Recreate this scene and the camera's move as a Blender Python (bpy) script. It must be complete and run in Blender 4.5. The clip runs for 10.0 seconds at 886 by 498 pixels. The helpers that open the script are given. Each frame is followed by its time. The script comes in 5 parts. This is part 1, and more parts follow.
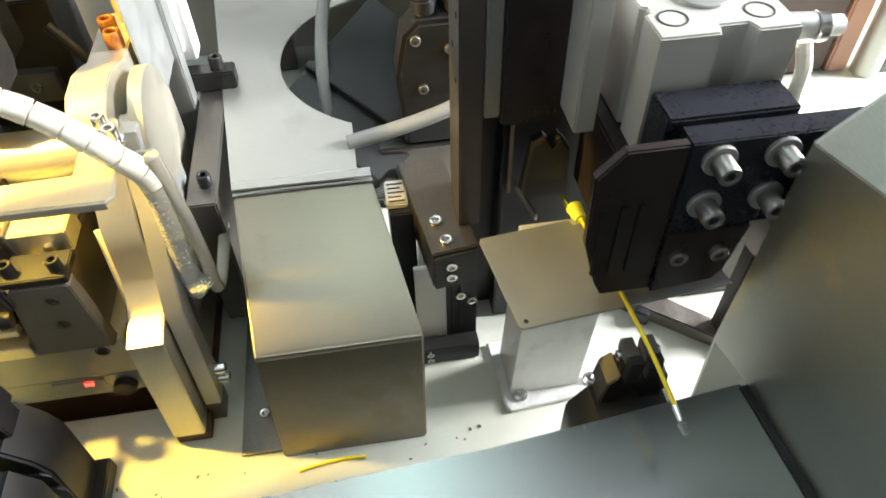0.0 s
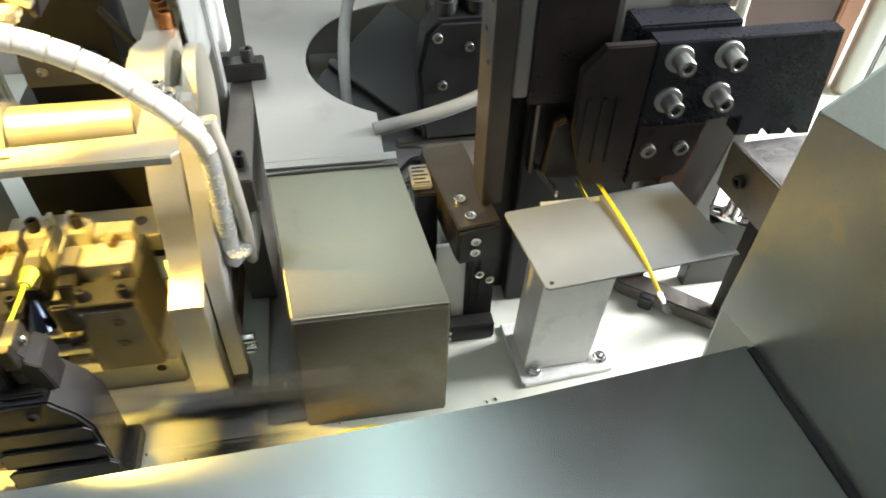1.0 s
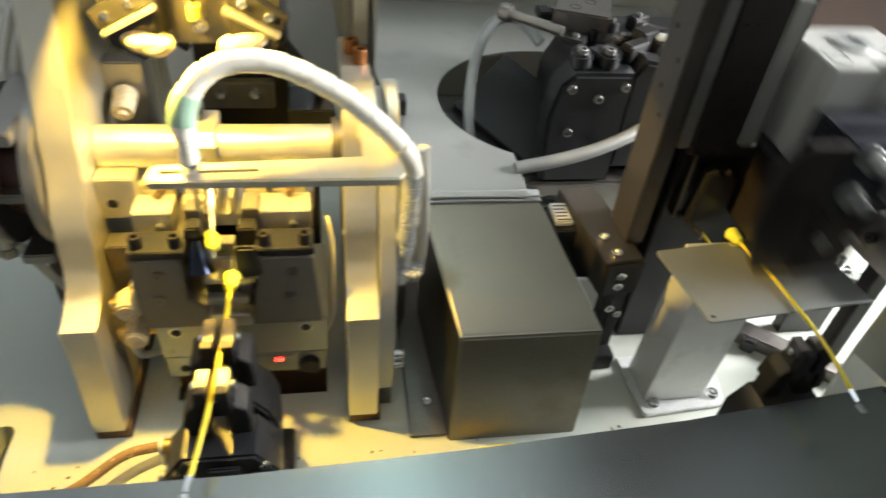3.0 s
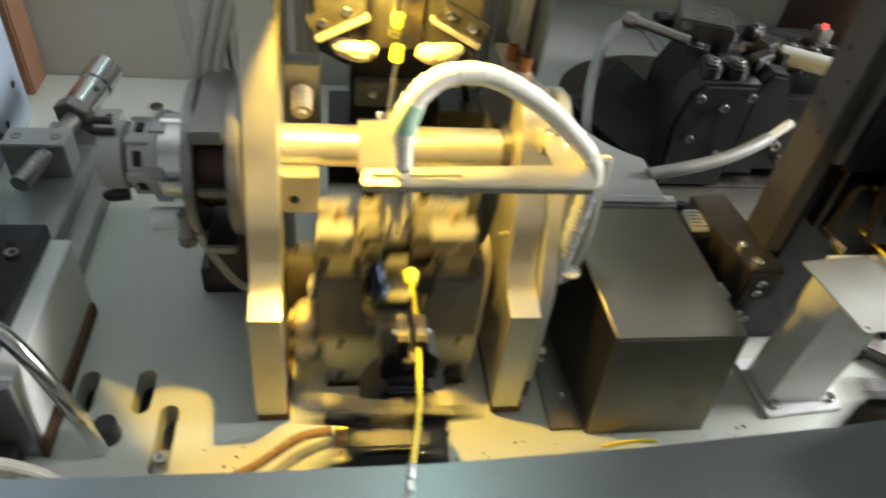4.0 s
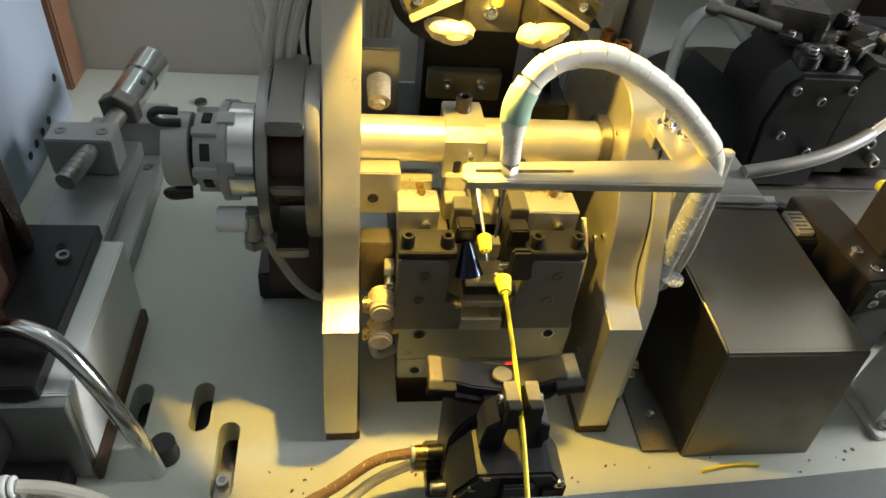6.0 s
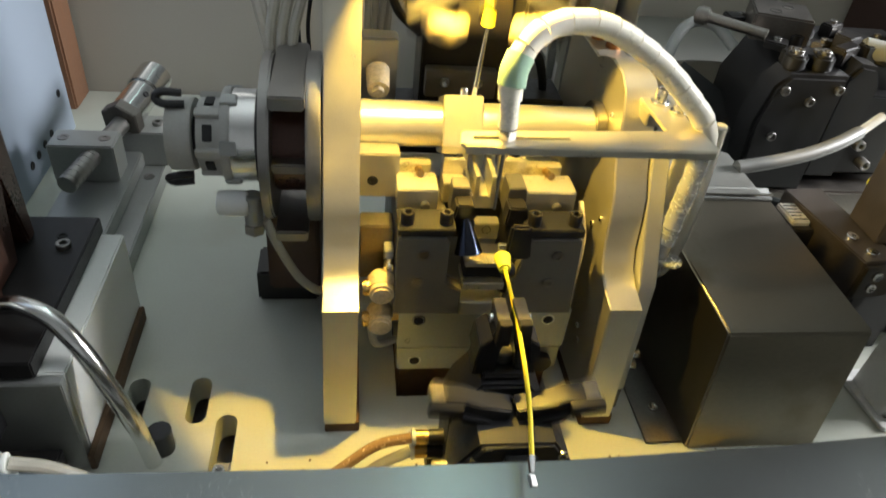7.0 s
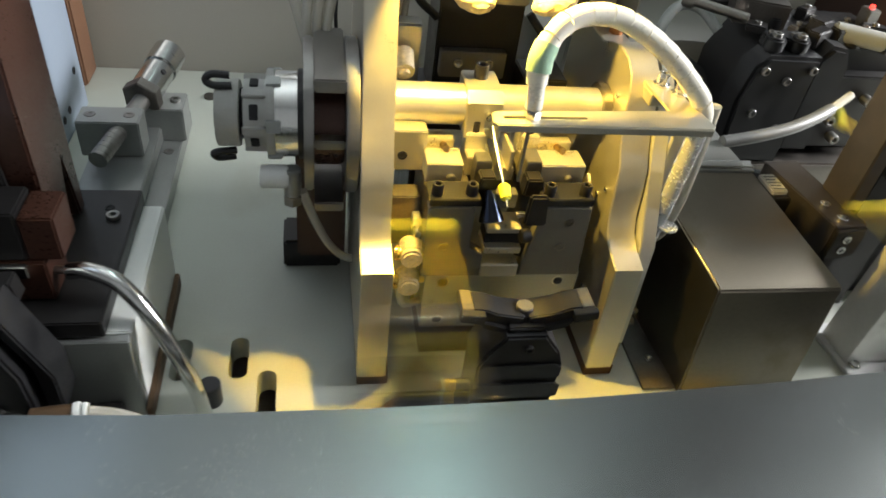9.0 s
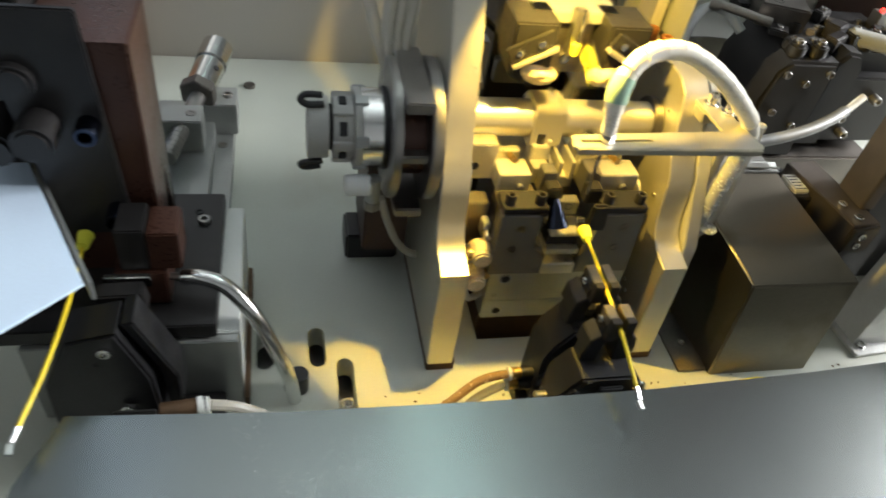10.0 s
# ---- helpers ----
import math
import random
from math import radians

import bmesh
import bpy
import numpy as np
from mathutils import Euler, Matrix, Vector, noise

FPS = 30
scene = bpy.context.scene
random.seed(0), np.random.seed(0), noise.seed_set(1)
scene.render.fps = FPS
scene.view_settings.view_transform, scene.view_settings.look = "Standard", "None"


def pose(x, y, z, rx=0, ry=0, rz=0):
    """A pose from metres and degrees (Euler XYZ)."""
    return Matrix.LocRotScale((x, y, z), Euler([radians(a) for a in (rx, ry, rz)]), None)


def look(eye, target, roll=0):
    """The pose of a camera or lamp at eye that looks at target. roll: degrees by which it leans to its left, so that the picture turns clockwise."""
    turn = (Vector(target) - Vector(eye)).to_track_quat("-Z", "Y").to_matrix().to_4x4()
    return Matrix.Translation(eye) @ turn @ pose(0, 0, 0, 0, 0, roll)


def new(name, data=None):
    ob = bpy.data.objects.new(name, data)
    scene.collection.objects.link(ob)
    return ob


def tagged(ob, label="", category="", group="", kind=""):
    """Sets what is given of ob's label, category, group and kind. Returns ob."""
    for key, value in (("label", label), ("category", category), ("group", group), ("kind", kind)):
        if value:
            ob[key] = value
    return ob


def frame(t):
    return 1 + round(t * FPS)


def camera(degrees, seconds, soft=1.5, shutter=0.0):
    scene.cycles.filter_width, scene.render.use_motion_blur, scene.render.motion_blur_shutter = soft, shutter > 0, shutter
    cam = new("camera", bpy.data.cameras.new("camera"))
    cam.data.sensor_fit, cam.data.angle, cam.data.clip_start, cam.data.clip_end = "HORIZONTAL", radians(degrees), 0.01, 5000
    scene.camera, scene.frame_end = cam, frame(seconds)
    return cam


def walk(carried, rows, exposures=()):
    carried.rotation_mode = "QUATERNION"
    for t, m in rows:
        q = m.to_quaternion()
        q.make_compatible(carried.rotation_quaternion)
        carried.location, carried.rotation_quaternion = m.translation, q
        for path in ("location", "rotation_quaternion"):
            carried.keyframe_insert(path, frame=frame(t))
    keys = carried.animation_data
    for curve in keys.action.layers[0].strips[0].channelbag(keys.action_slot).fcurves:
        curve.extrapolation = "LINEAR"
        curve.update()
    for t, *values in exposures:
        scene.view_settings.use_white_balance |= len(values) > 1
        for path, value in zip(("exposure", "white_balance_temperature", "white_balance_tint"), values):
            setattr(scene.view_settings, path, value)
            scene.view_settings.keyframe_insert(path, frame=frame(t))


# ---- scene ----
cam = camera(65.0, 10.0, soft=1.6, shutter=0.8)
PATH = [
    (0, (0.141, -0.223, 0.393), (0.324, 1.114, -1.083), -1.5),
    (0.5, (0.137, -0.245, 0.391), (0.343, 1.12, -1.056), -0.8),
    (1, (0.107, -0.26, 0.387), (0.366, 1.137, -1.021), 1.4),
    (1.5, (0.096, -0.265, 0.387), (0.393, 1.169, -0.975), 2.5),
    (2, (0.096, -0.264, 0.392), (0.393, 1.172, -0.967), 2.8),
    (2.5, (0.049, -0.269, 0.396), (0.378, 1.187, -0.935), 5.0),
    (3.8, (-0.079, -0.28, 0.4), (0.22, 1.211, -0.899), 7.5),
    (4, (-0.103, -0.27, 0.408), (0.205, 1.179, -0.936), 8.2),
    (4.5, (-0.14, -0.259, 0.402), (0.178, 1.197, -0.932), 9.4),
    (5, (-0.14, -0.242, 0.398), (0.159, 1.183, -0.973), 8.5),
    (5.5, (-0.14, -0.232, 0.39), (0.13, 1.192, -0.988), 7.7),
    (7, (-0.142, -0.264, 0.348), (0.138, 1.295, -0.873), 6.7),
    (7.5, (-0.139, -0.28, 0.339), (0.148, 1.281, -0.878), 6.6),
    (8, (-0.144, -0.285, 0.342), (0.153, 1.27, -0.88), 6.9),
    (8.5, (-0.155, -0.286, 0.351), (0.158, 1.261, -0.877), 7.4),
    (9, (-0.181, -0.294, 0.368), (0.187, 1.204, -0.905), 8.5),
    (9.5, (-0.21, -0.299, 0.396), (0.201, 1.129, -0.943), 9.0),
    (10, (-0.251, -0.295, 0.411), (0.191, 1.104, -0.948), 10.9),
]
walk(cam, [(t, look(eye, target, roll)) for t, eye, target, roll in PATH],
     exposures=[(0, 0.68), (1.5, 0.58), (2.5, 0.38), (3.9, -0.10), (4.6, -0.36), (5.7, -0.40), (7.0, -0.22), (8.6, -0.08), (10, -0.12)])

# ---- light: workshop tube overhead, added ceiling and rear fills, a window to the right, a warm work lamp over the station ----
world = bpy.data.worlds.new("workshop_air")
scene.world = world
world.use_nodes = True
world.node_tree.nodes["Background"].inputs[0].default_value = (0.75, 0.85, 1.0, 1)
world.node_tree.nodes["Background"].inputs[1].default_value = 0.06


def lamp(name, kind, m, energy, colour, wide=0.0, deep=0.0, cone=0.0):
    data = bpy.data.lights.new(name, kind)
    data.energy, data.color = energy, colour
    if kind == "AREA":
        data.shape, data.size, data.size_y = "RECTANGLE", wide, deep
    else:
        data.shadow_soft_size, data.spot_size, data.spot_blend = wide, radians(cone), 0.10
    ob = new(name, data)
    ob.matrix_world = m
    return ob


WORK_LAMP = (-0.095, 0.052, 0.290)
lamp("work_lamp_light", "SPOT", look(WORK_LAMP, (0.015, 0.162, 0)), 6.4, (1.0, 0.655, 0.10),
     wide=0.005, cone=110)
lamp("doorway_light", "AREA", look((1.75, 0.14, 0.82), (0.15, 0.02, 0.0)), 130, (0.97, 0.98, 1.0), wide=0.60, deep=0.80)
# weak rear light added for sheen on cover and bed, not a known window
lamp("rear_sheen_light", "AREA", look((-0.55, 2.42, 1.75), (-0.05, 0.2, 0.1)), 3.0, (1.0, 0.99, 0.96), wide=1.2, deep=0.9)
# added upward fill: brightens everything by ceiling bounce, far beyond the tube's output
lamp("ceiling_fill", "AREA", look((0.13, 0.55, 1.50), (0.13, 0.5501, 3)), 53, (0.90, 0.97, 1.0), wide=0.06, deep=1.3)
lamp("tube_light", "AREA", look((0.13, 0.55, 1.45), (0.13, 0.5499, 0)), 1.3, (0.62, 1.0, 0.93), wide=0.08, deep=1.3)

# ---- materials ----


def material(name, colour, rough, metal=0.0, vary=0.15, scale=40.0, bump=0.05, grain=(1, 1, 1), fine=600.0, alpha=0.0, stain=None, stain_scale=12.0, stain_at=0.55,
             spread=0.12, coat=0.0):
    """Noise in two sizes on colour, gloss and relief; grain stretches the fine noise."""
    m = bpy.data.materials.new(name)
    m.use_nodes = True
    nt = m.node_tree
    p = nt.nodes["Principled BSDF"]
    link = nt.links.new
    tc = nt.nodes.new("ShaderNodeTexCoord")
    mp = nt.nodes.new("ShaderNodeMapping")
    mp.inputs["Scale"].default_value = grain
    link(tc.outputs["Object"], mp.inputs["Vector"])
    big, small = nt.nodes.new("ShaderNodeTexNoise"), nt.nodes.new("ShaderNodeTexNoise")
    big.inputs["Scale"].default_value, big.inputs["Detail"].default_value = scale, 5
    small.inputs["Scale"].default_value, small.inputs["Detail"].default_value = fine, 3
    link(tc.outputs["Object"], big.inputs["Vector"])
    link(mp.outputs["Vector"], small.inputs["Vector"])
    both = nt.nodes.new("ShaderNodeMath")
    both.operation = "ADD"
    link(big.outputs["Fac"], both.inputs[0])
    link(small.outputs["Fac"], both.inputs[1])
    ramp = nt.nodes.new("ShaderNodeMapRange")
    ramp.inputs["From Min"].default_value, ramp.inputs["From Max"].default_value = 0.6, 1.4
    ramp.inputs["To Min"].default_value, ramp.inputs["To Max"].default_value = 1 - vary, 1 + vary
    link(both.outputs[0], ramp.inputs["Value"])
    mul = nt.nodes.new("ShaderNodeVectorMath")
    mul.operation = "SCALE"
    mul.inputs[0].default_value = colour
    link(ramp.outputs["Result"], mul.inputs["Scale"])
    last = mul.outputs["Vector"]
    if stain:
        blot = nt.nodes.new("ShaderNodeTexNoise")
        blot.inputs["Scale"].default_value, blot.inputs["Detail"].default_value = stain_scale, 6
        link(tc.outputs["Object"], blot.inputs["Vector"])
        edge = nt.nodes.new("ShaderNodeMapRange")
        edge.inputs["From Min"].default_value, edge.inputs["From Max"].default_value = stain_at, stain_at + 0.15
        link(blot.outputs["Fac"], edge.inputs["Value"])
        mix = nt.nodes.new("ShaderNodeMix")
        mix.data_type = "RGBA"
        link(edge.outputs["Result"], mix.inputs[0])
        link(last, mix.inputs[6])
        mix.inputs[7].default_value = (*stain, 1)
        last = mix.outputs[2]
    link(last, p.inputs["Base Color"])
    gloss = nt.nodes.new("ShaderNodeMapRange")
    gloss.inputs["From Min"].default_value, gloss.inputs["From Max"].default_value = 0.6, 1.4
    gloss.inputs["To Min"].default_value, gloss.inputs["To Max"].default_value = max(rough - spread, 0.03), min(rough + spread, 1)
    link(both.outputs[0], gloss.inputs["Value"])
    link(gloss.outputs["Result"], p.inputs["Roughness"])
    p.inputs["Metallic"].default_value = metal
    p.inputs["Coat Weight"].default_value = coat
    if bump:
        b = nt.nodes.new("ShaderNodeBump")
        b.inputs["Strength"].default_value, b.inputs["Distance"].default_value = bump, 0.001
        link(small.outputs["Fac"], b.inputs["Height"])
        link(b.outputs["Normal"], p.inputs["Normal"])
    if alpha:
        p.inputs["Transmission Weight"].default_value = alpha
        p.inputs["IOR"].default_value = 1.35
    return m


def glowing(name, colour, strength):
    m = bpy.data.materials.new(name)
    m.use_nodes = True
    p = m.node_tree.nodes["Principled BSDF"]
    p.inputs["Base Color"].default_value = (*colour, 1)
    p.inputs["Emission Color"].default_value = (*colour, 1)
    p.inputs["Emission Strength"].default_value = strength
    return m


M_TABLE = material("table_enamel", (0.50, 0.52, 0.455), 0.5, vary=0.06, scale=18, bump=0.03, stain=(0.44, 0.44, 0.37), stain_scale=9, stain_at=0.6)
M_COVER = material("brushed_cover_steel", (0.228, 0.202, 0.156), 0.36, 1.0, vary=0.10, scale=14, bump=0.012, grain=(1, 14, 1), fine=260, stain=(0.165, 0.128, 0.072), stain_scale=16, stain_at=0.55, spread=0.05)
# cover steel lightened: the rear sheet's bright reflection is put into the colour
M_SHEETLIT = material("lightened_sheet_steel", (0.46, 0.455, 0.42), 0.40, 0.85, vary=0.10, scale=12, bump=0.02, grain=(1, 10, 1), fine=260, stain=(0.36, 0.35, 0.32), stain_scale=14, stain_at=0.58)
M_PANEL = material("front_panel_steel", (0.28, 0.30, 0.293), 0.26, 1.0, vary=0.05, scale=10, bump=0.006, grain=(12, 1, 1), fine=300, stain=(0.22, 0.24, 0.235), stain_scale=7, spread=0.02)
M_HOOD = material("hood_steel", (0.32, 0.325, 0.29), 0.40, 1.0, vary=0.14, scale=16, bump=0.05, grain=(1, 1, 10), fine=260, stain=(0.56, 0.43, 0.18), stain_scale=16, stain_at=0.57)
# base yellowed slightly: part of the work lamp's gold is in the colour
M_ALU = material("machined_aluminium", (0.62, 0.585, 0.48), 0.37, 0.84, vary=0.08, scale=50, bump=0.08, grain=(6, 1, 1), fine=700)
M_BRIGHT = material("ground_tool_steel", (0.70, 0.67, 0.58), 0.34, 0.80, vary=0.10, scale=70, bump=0.03, grain=(8, 1, 1), fine=500)
M_FACE = material("bead_blasted_steel", (0.155, 0.15, 0.135), 0.50, 0.5, vary=0.12, scale=60, bump=0.06, stain=(0.12, 0.115, 0.10), stain_scale=60, stain_at=0.6)
M_OXIDE = material("brown_black_oxide", (0.027, 0.021, 0.020), 0.36, 0.4, vary=0.25, scale=40, bump=0.03, stain=(0.040, 0.030, 0.027), stain_scale=25, stain_at=0.58)
# brown steel darkened further: the slide post's shade is in the base colour
M_SHADESTEEL = material("brown_steel_shaded", (0.095, 0.082, 0.073), 0.42, 0.8, vary=0.2, scale=50, bump=0.04, grain=(1, 1, 6))
M_ALU2 = material("grey_aluminium", (0.36, 0.37, 0.355), 0.42, 0.7, vary=0.1, scale=60, bump=0.06)
M_SILVER = material("satin_silver_paint", (0.47, 0.465, 0.43), 0.42, 0.45, vary=0.05, scale=50, bump=0.04)
M_TRAY = material("matte_tray_metal", (0.29, 0.295, 0.28), 0.52, 0.6, vary=0.08, scale=25, bump=0.05, grain=(10, 1, 1), fine=300, stain=(0.27, 0.27, 0.25), stain_scale=26)
M_STEEL = material("tool_steel", (0.30, 0.29, 0.275), 0.42, 1.0, vary=0.15, scale=70, bump=0.06, grain=(1, 1, 5))
M_DARKSTEEL = material("dark_ground_steel", (0.20, 0.183, 0.165), 0.42, 1.0, vary=0.2, scale=60, bump=0.05)
M_CHROME = material("bright_steel", (0.72, 0.72, 0.70), 0.18, 1.0, vary=0.06, scale=80, bump=0.0, spread=0.06)
M_WORN = material("worn_white_aluminium", (0.66, 0.66, 0.64), 0.45, 0.35, vary=0.12, scale=45, bump=0.12, grain=(1, 1, 6), fine=400, stain=(0.50, 0.50, 0.48), stain_scale=40, stain_at=0.55)
M_PRESS = material("blue_black_press_steel", (0.026, 0.028, 0.036), 0.30, 0.55, vary=0.10, scale=25, bump=0.0, stain=(0.032, 0.034, 0.042), stain_scale=16, stain_at=0.56)
# panel blue made lighter: the light falling on the guard is in its colour
M_GUARDLIT = material("lightened_blue_guard", (0.62, 0.75, 0.90), 0.40, 0, vary=0.04, scale=14, bump=0.03)
M_CLEARWRAP = material("clear_spiral_wrap", (0.88, 0.89, 0.87), 0.25, 0, vary=0.04, scale=70, bump=0.0, alpha=0.72, spread=0.06)
# dark steel; the nose's blue glint is mixed into the base colour
M_BLUEGLINT = material("blue_glint_steel", (0.028, 0.034, 0.052), 0.20, 1.0, vary=0.15, scale=90, bump=0.0, spread=0.06)
M_BLACK = material("black_oxide", (0.014, 0.0130, 0.0130), 0.40, 0.2, vary=0.3, scale=60, bump=0.03, stain=(0.026, 0.022, 0.019), stain_scale=30, stain_at=0.6)
M_DARKGREY = material("dark_grey_paint", (0.014, 0.014, 0.0135), 0.45, 0.1, vary=0.12, scale=30, bump=0.04)
M_GREYTUBE = material("grey_tube", (0.26, 0.27, 0.26), 0.4, 0, vary=0.08, scale=60, bump=0.02)
M_PLASTIC = material("black_plastic", (0.009, 0.009, 0.010), 0.42, 0, vary=0.3, scale=80, bump=0.04, coat=0.0)
M_BROWN = material("brown_oxide", (0.062, 0.026, 0.017), 0.33, 0.35, vary=0.25, scale=30, bump=0.04)
M_WHITE = material("white_nylon", (0.74, 0.75, 0.72), 0.55, 0, vary=0.04, scale=30, bump=0.04)
M_WALL = material("pale_wall", (0.41, 0.385, 0.33), 0.75, 0, vary=0.05, scale=6, bump=0.05)
M_BLUEPANEL = material("pale_blue_paint", (0.27, 0.32, 0.39), 0.45, 0, vary=0.05, scale=12, bump=0.03)
M_WOOD = material("brown_wood", (0.20, 0.10, 0.055), 0.6, 0, vary=0.25, scale=10, bump=0.2, grain=(12, 12, 1), fine=60)
M_RUST = material("rusted_shim", (0.11, 0.065, 0.035), 0.6, 0.5, vary=0.3, scale=80, bump=0.1)
M_RUSTBOLT = material("rusty_bolt", (0.30, 0.12, 0.035), 0.5, 0.7, vary=0.3, scale=200, bump=0.1)
# milky plastic; the cream tint stands in for the lamp's warm light
M_HOSE = material("warm_tinted_hose", (0.88, 0.83, 0.69), 0.32, 0, vary=0.04, scale=60, bump=0.0, alpha=0.10)
M_GREYHOSE = material("greyed_hose", (0.46, 0.455, 0.42), 0.45, 0, vary=0.08, scale=60, bump=0.03, alpha=0.15)
# hose colour set much darker than M_GREYHOSE
M_DARKHOSE = material("darkened_white_hose", (0.13, 0.13, 0.12), 0.45, 0, vary=0.08, scale=60, bump=0.03)
M_CLEAR = material("clear_tube", (0.80, 0.76, 0.66), 0.22, 0, vary=0.05, scale=60, bump=0.0, alpha=0.6, spread=0.05)
M_AMBER = material("amber_tube", (0.46, 0.30, 0.15), 0.25, 0, vary=0.1, scale=60, bump=0.0, alpha=0.4, spread=0.05)
M_YELLOW = material("yellow_insulation", (0.80, 0.60, 0.02), 0.4, 0, vary=0.05, scale=90, bump=0.0)
M_SEAL = material("yellow_rubber", (0.75, 0.72, 0.06), 0.5, 0, vary=0.08, scale=90, bump=0.02)
M_BRASS = material("brass", (0.62, 0.42, 0.14), 0.3, 1.0, vary=0.1, scale=90, bump=0.0)
M_GREEN = material("green_label", (0.02, 0.20, 0.13), 0.5, 0, vary=0.1)
M_PALEGREEN = material("pale_green_sleeve", (0.42, 0.62, 0.45), 0.4, 0, vary=0.1, alpha=0.3)
M_HOLE = material("bore_shadow_black", (0.01, 0.01, 0.01), 0.7, 0, vary=0.1)
# cream fittings; on the feed jaws it paints the lamp's glare on metal
M_CREAM = material("cream_fitting_and_glare", (0.60, 0.49, 0.30), 0.6, 0, vary=0.3, scale=120, bump=0.6, fine=500)
M_PINK = material("pink_plaster", (0.36, 0.20, 0.145), 0.7, 0, vary=0.15, scale=20, bump=0.05)
M_ROOM = material("room_paint", (0.38, 0.39, 0.39), 0.8, 0, vary=0.08, scale=3, bump=0.05)
M_BROWNWALL = material("brown_cabinet_paint", (0.045, 0.022, 0.016), 0.5, 0, vary=0.1, scale=10)
M_LED = glowing("red_indicator", (1.0, 0.03, 0.02), 6.0)

# ---- building helpers: places are given in the room's metres ----
ORIGIN = {}


def thing(name, at, label, category, group="", kind=""):
    ob = new(name)
    ob.location = at
    ob.empty_display_size = 0.01
    ORIGIN[ob.name] = Vector(at)
    return tagged(ob, label, category, group, kind)


def part(name, bm, mat, parent, label="", pivot=None, smooth=True):
    base = ORIGIN[parent.name]
    own = Vector(pivot) if pivot is not None else base
    bmesh.ops.translate(bm, verts=bm.verts, vec=-own)
    mesh = bpy.data.meshes.new(name)
    bm.normal_update()
    bm.to_mesh(mesh)
    bm.free()
    mesh.materials.append(mat)
    ob = new(name, mesh)
    ob.parent = parent
    ob.location = own - base
    ORIGIN[ob.name] = own
    if smooth:
        soften(mesh)
    return tagged(ob, label)


def soften(mesh, angle=35):
    mesh.polygons.foreach_set("use_smooth", [True] * len(mesh.polygons))
    mesh.set_sharp_from_angle(angle=radians(angle))


def single(name, bm, mat, label, category, group="", kind=""):
    """A thing that is one mesh, with its origin at its base."""
    lo = Vector([min(v.co[i] for v in bm.verts) for i in range(3)])
    hi = Vector([max(v.co[i] for v in bm.verts) for i in range(3)])
    at = Vector(((lo.x + hi.x) / 2, (lo.y + hi.y) / 2, lo.z))
    bmesh.ops.translate(bm, verts=bm.verts, vec=-at)
    mesh = bpy.data.meshes.new(name)
    bm.normal_update()
    bm.to_mesh(mesh)
    bm.free()
    mesh.materials.append(mat)
    soften(mesh)
    ob = new(name, mesh)
    ob.location = at
    ORIGIN[ob.name] = at
    return tagged(ob, label, category, group, kind)


def box(x0, x1, y0, y1, z0, z1, bevel=0.0008, m=None, into=None):
    bm = bmesh.new()
    bmesh.ops.create_cube(bm, size=1)
    for v in bm.verts:
        v.co = Vector(((x0 + x1) / 2 + v.co.x * (x1 - x0), (y0 + y1) / 2 + v.co.y * (y1 - y0), (z0 + z1) / 2 + v.co.z * (z1 - z0)))
    if bevel:
        bmesh.ops.bevel(bm, geom=list(bm.edges), offset=bevel, segments=2, affect="EDGES", clamp_overlap=True)
    if m is not None:
        bmesh.ops.transform(bm, matrix=m, verts=bm.verts)
    return joined(bm, into)


def joined(bm, into):
    if into is None:
        return bm
    mesh = bpy.data.meshes.new("tmp")
    bm.to_mesh(mesh)
    bm.free()
    into.from_mesh(mesh)
    bpy.data.meshes.remove(mesh)
    return into


def slab(outline, axis, lo, hi, bevel=0.0008, into=None):
    """An outline in the plane across the axis, drawn out from lo to hi. Axis x: (y, z) pairs; y: (x, z); z: (x, y)."""
    place = {"x": lambda a, b, c: (c, a, b), "y": lambda a, b, c: (a, c, b), "z": lambda a, b, c: (a, b, c)}[axis]
    bm = bmesh.new()
    rings = [[bm.verts.new(place(a, b, c)) for a, b in outline] for c in (lo, hi)]
    n = len(outline)
    bm.faces.new(rings[0])
    bm.faces.new(rings[1])
    for i in range(n):
        bm.faces.new((rings[0][i], rings[0][(i + 1) % n], rings[1][(i + 1) % n], rings[1][i]))
    bmesh.ops.recalc_face_normals(bm, faces=bm.faces)
    if bevel:
        rim = [e for e in bm.edges if sum(len(f.verts) > 4 or n == 4 for f in e.link_faces) >= 1]
        bmesh.ops.bevel(bm, geom=rim, offset=bevel, segments=2, affect="EDGES", clamp_overlap=True)
    return joined(bm, into)


def rod(p, q, r, r2=None, seg=28, bevel=0.0005, into=None):
    p, q = Vector(p), Vector(q)
    bm = bmesh.new()
    bmesh.ops.create_cone(bm, cap_ends=True, segments=seg, radius1=r, radius2=r if r2 is None else r2, depth=(q - p).length)
    if bevel:
        rims = [e for e in bm.edges if any(len(f.verts) > 4 for f in e.link_faces)]
        bmesh.ops.bevel(bm, geom=rims, offset=bevel, segments=2, affect="EDGES", clamp_overlap=True)
    turn = (q - p).to_track_quat("Z", "Y").to_matrix().to_4x4()
    bmesh.ops.transform(bm, matrix=Matrix.Translation((p + q) / 2) @ turn, verts=bm.verts)
    return joined(bm, into)


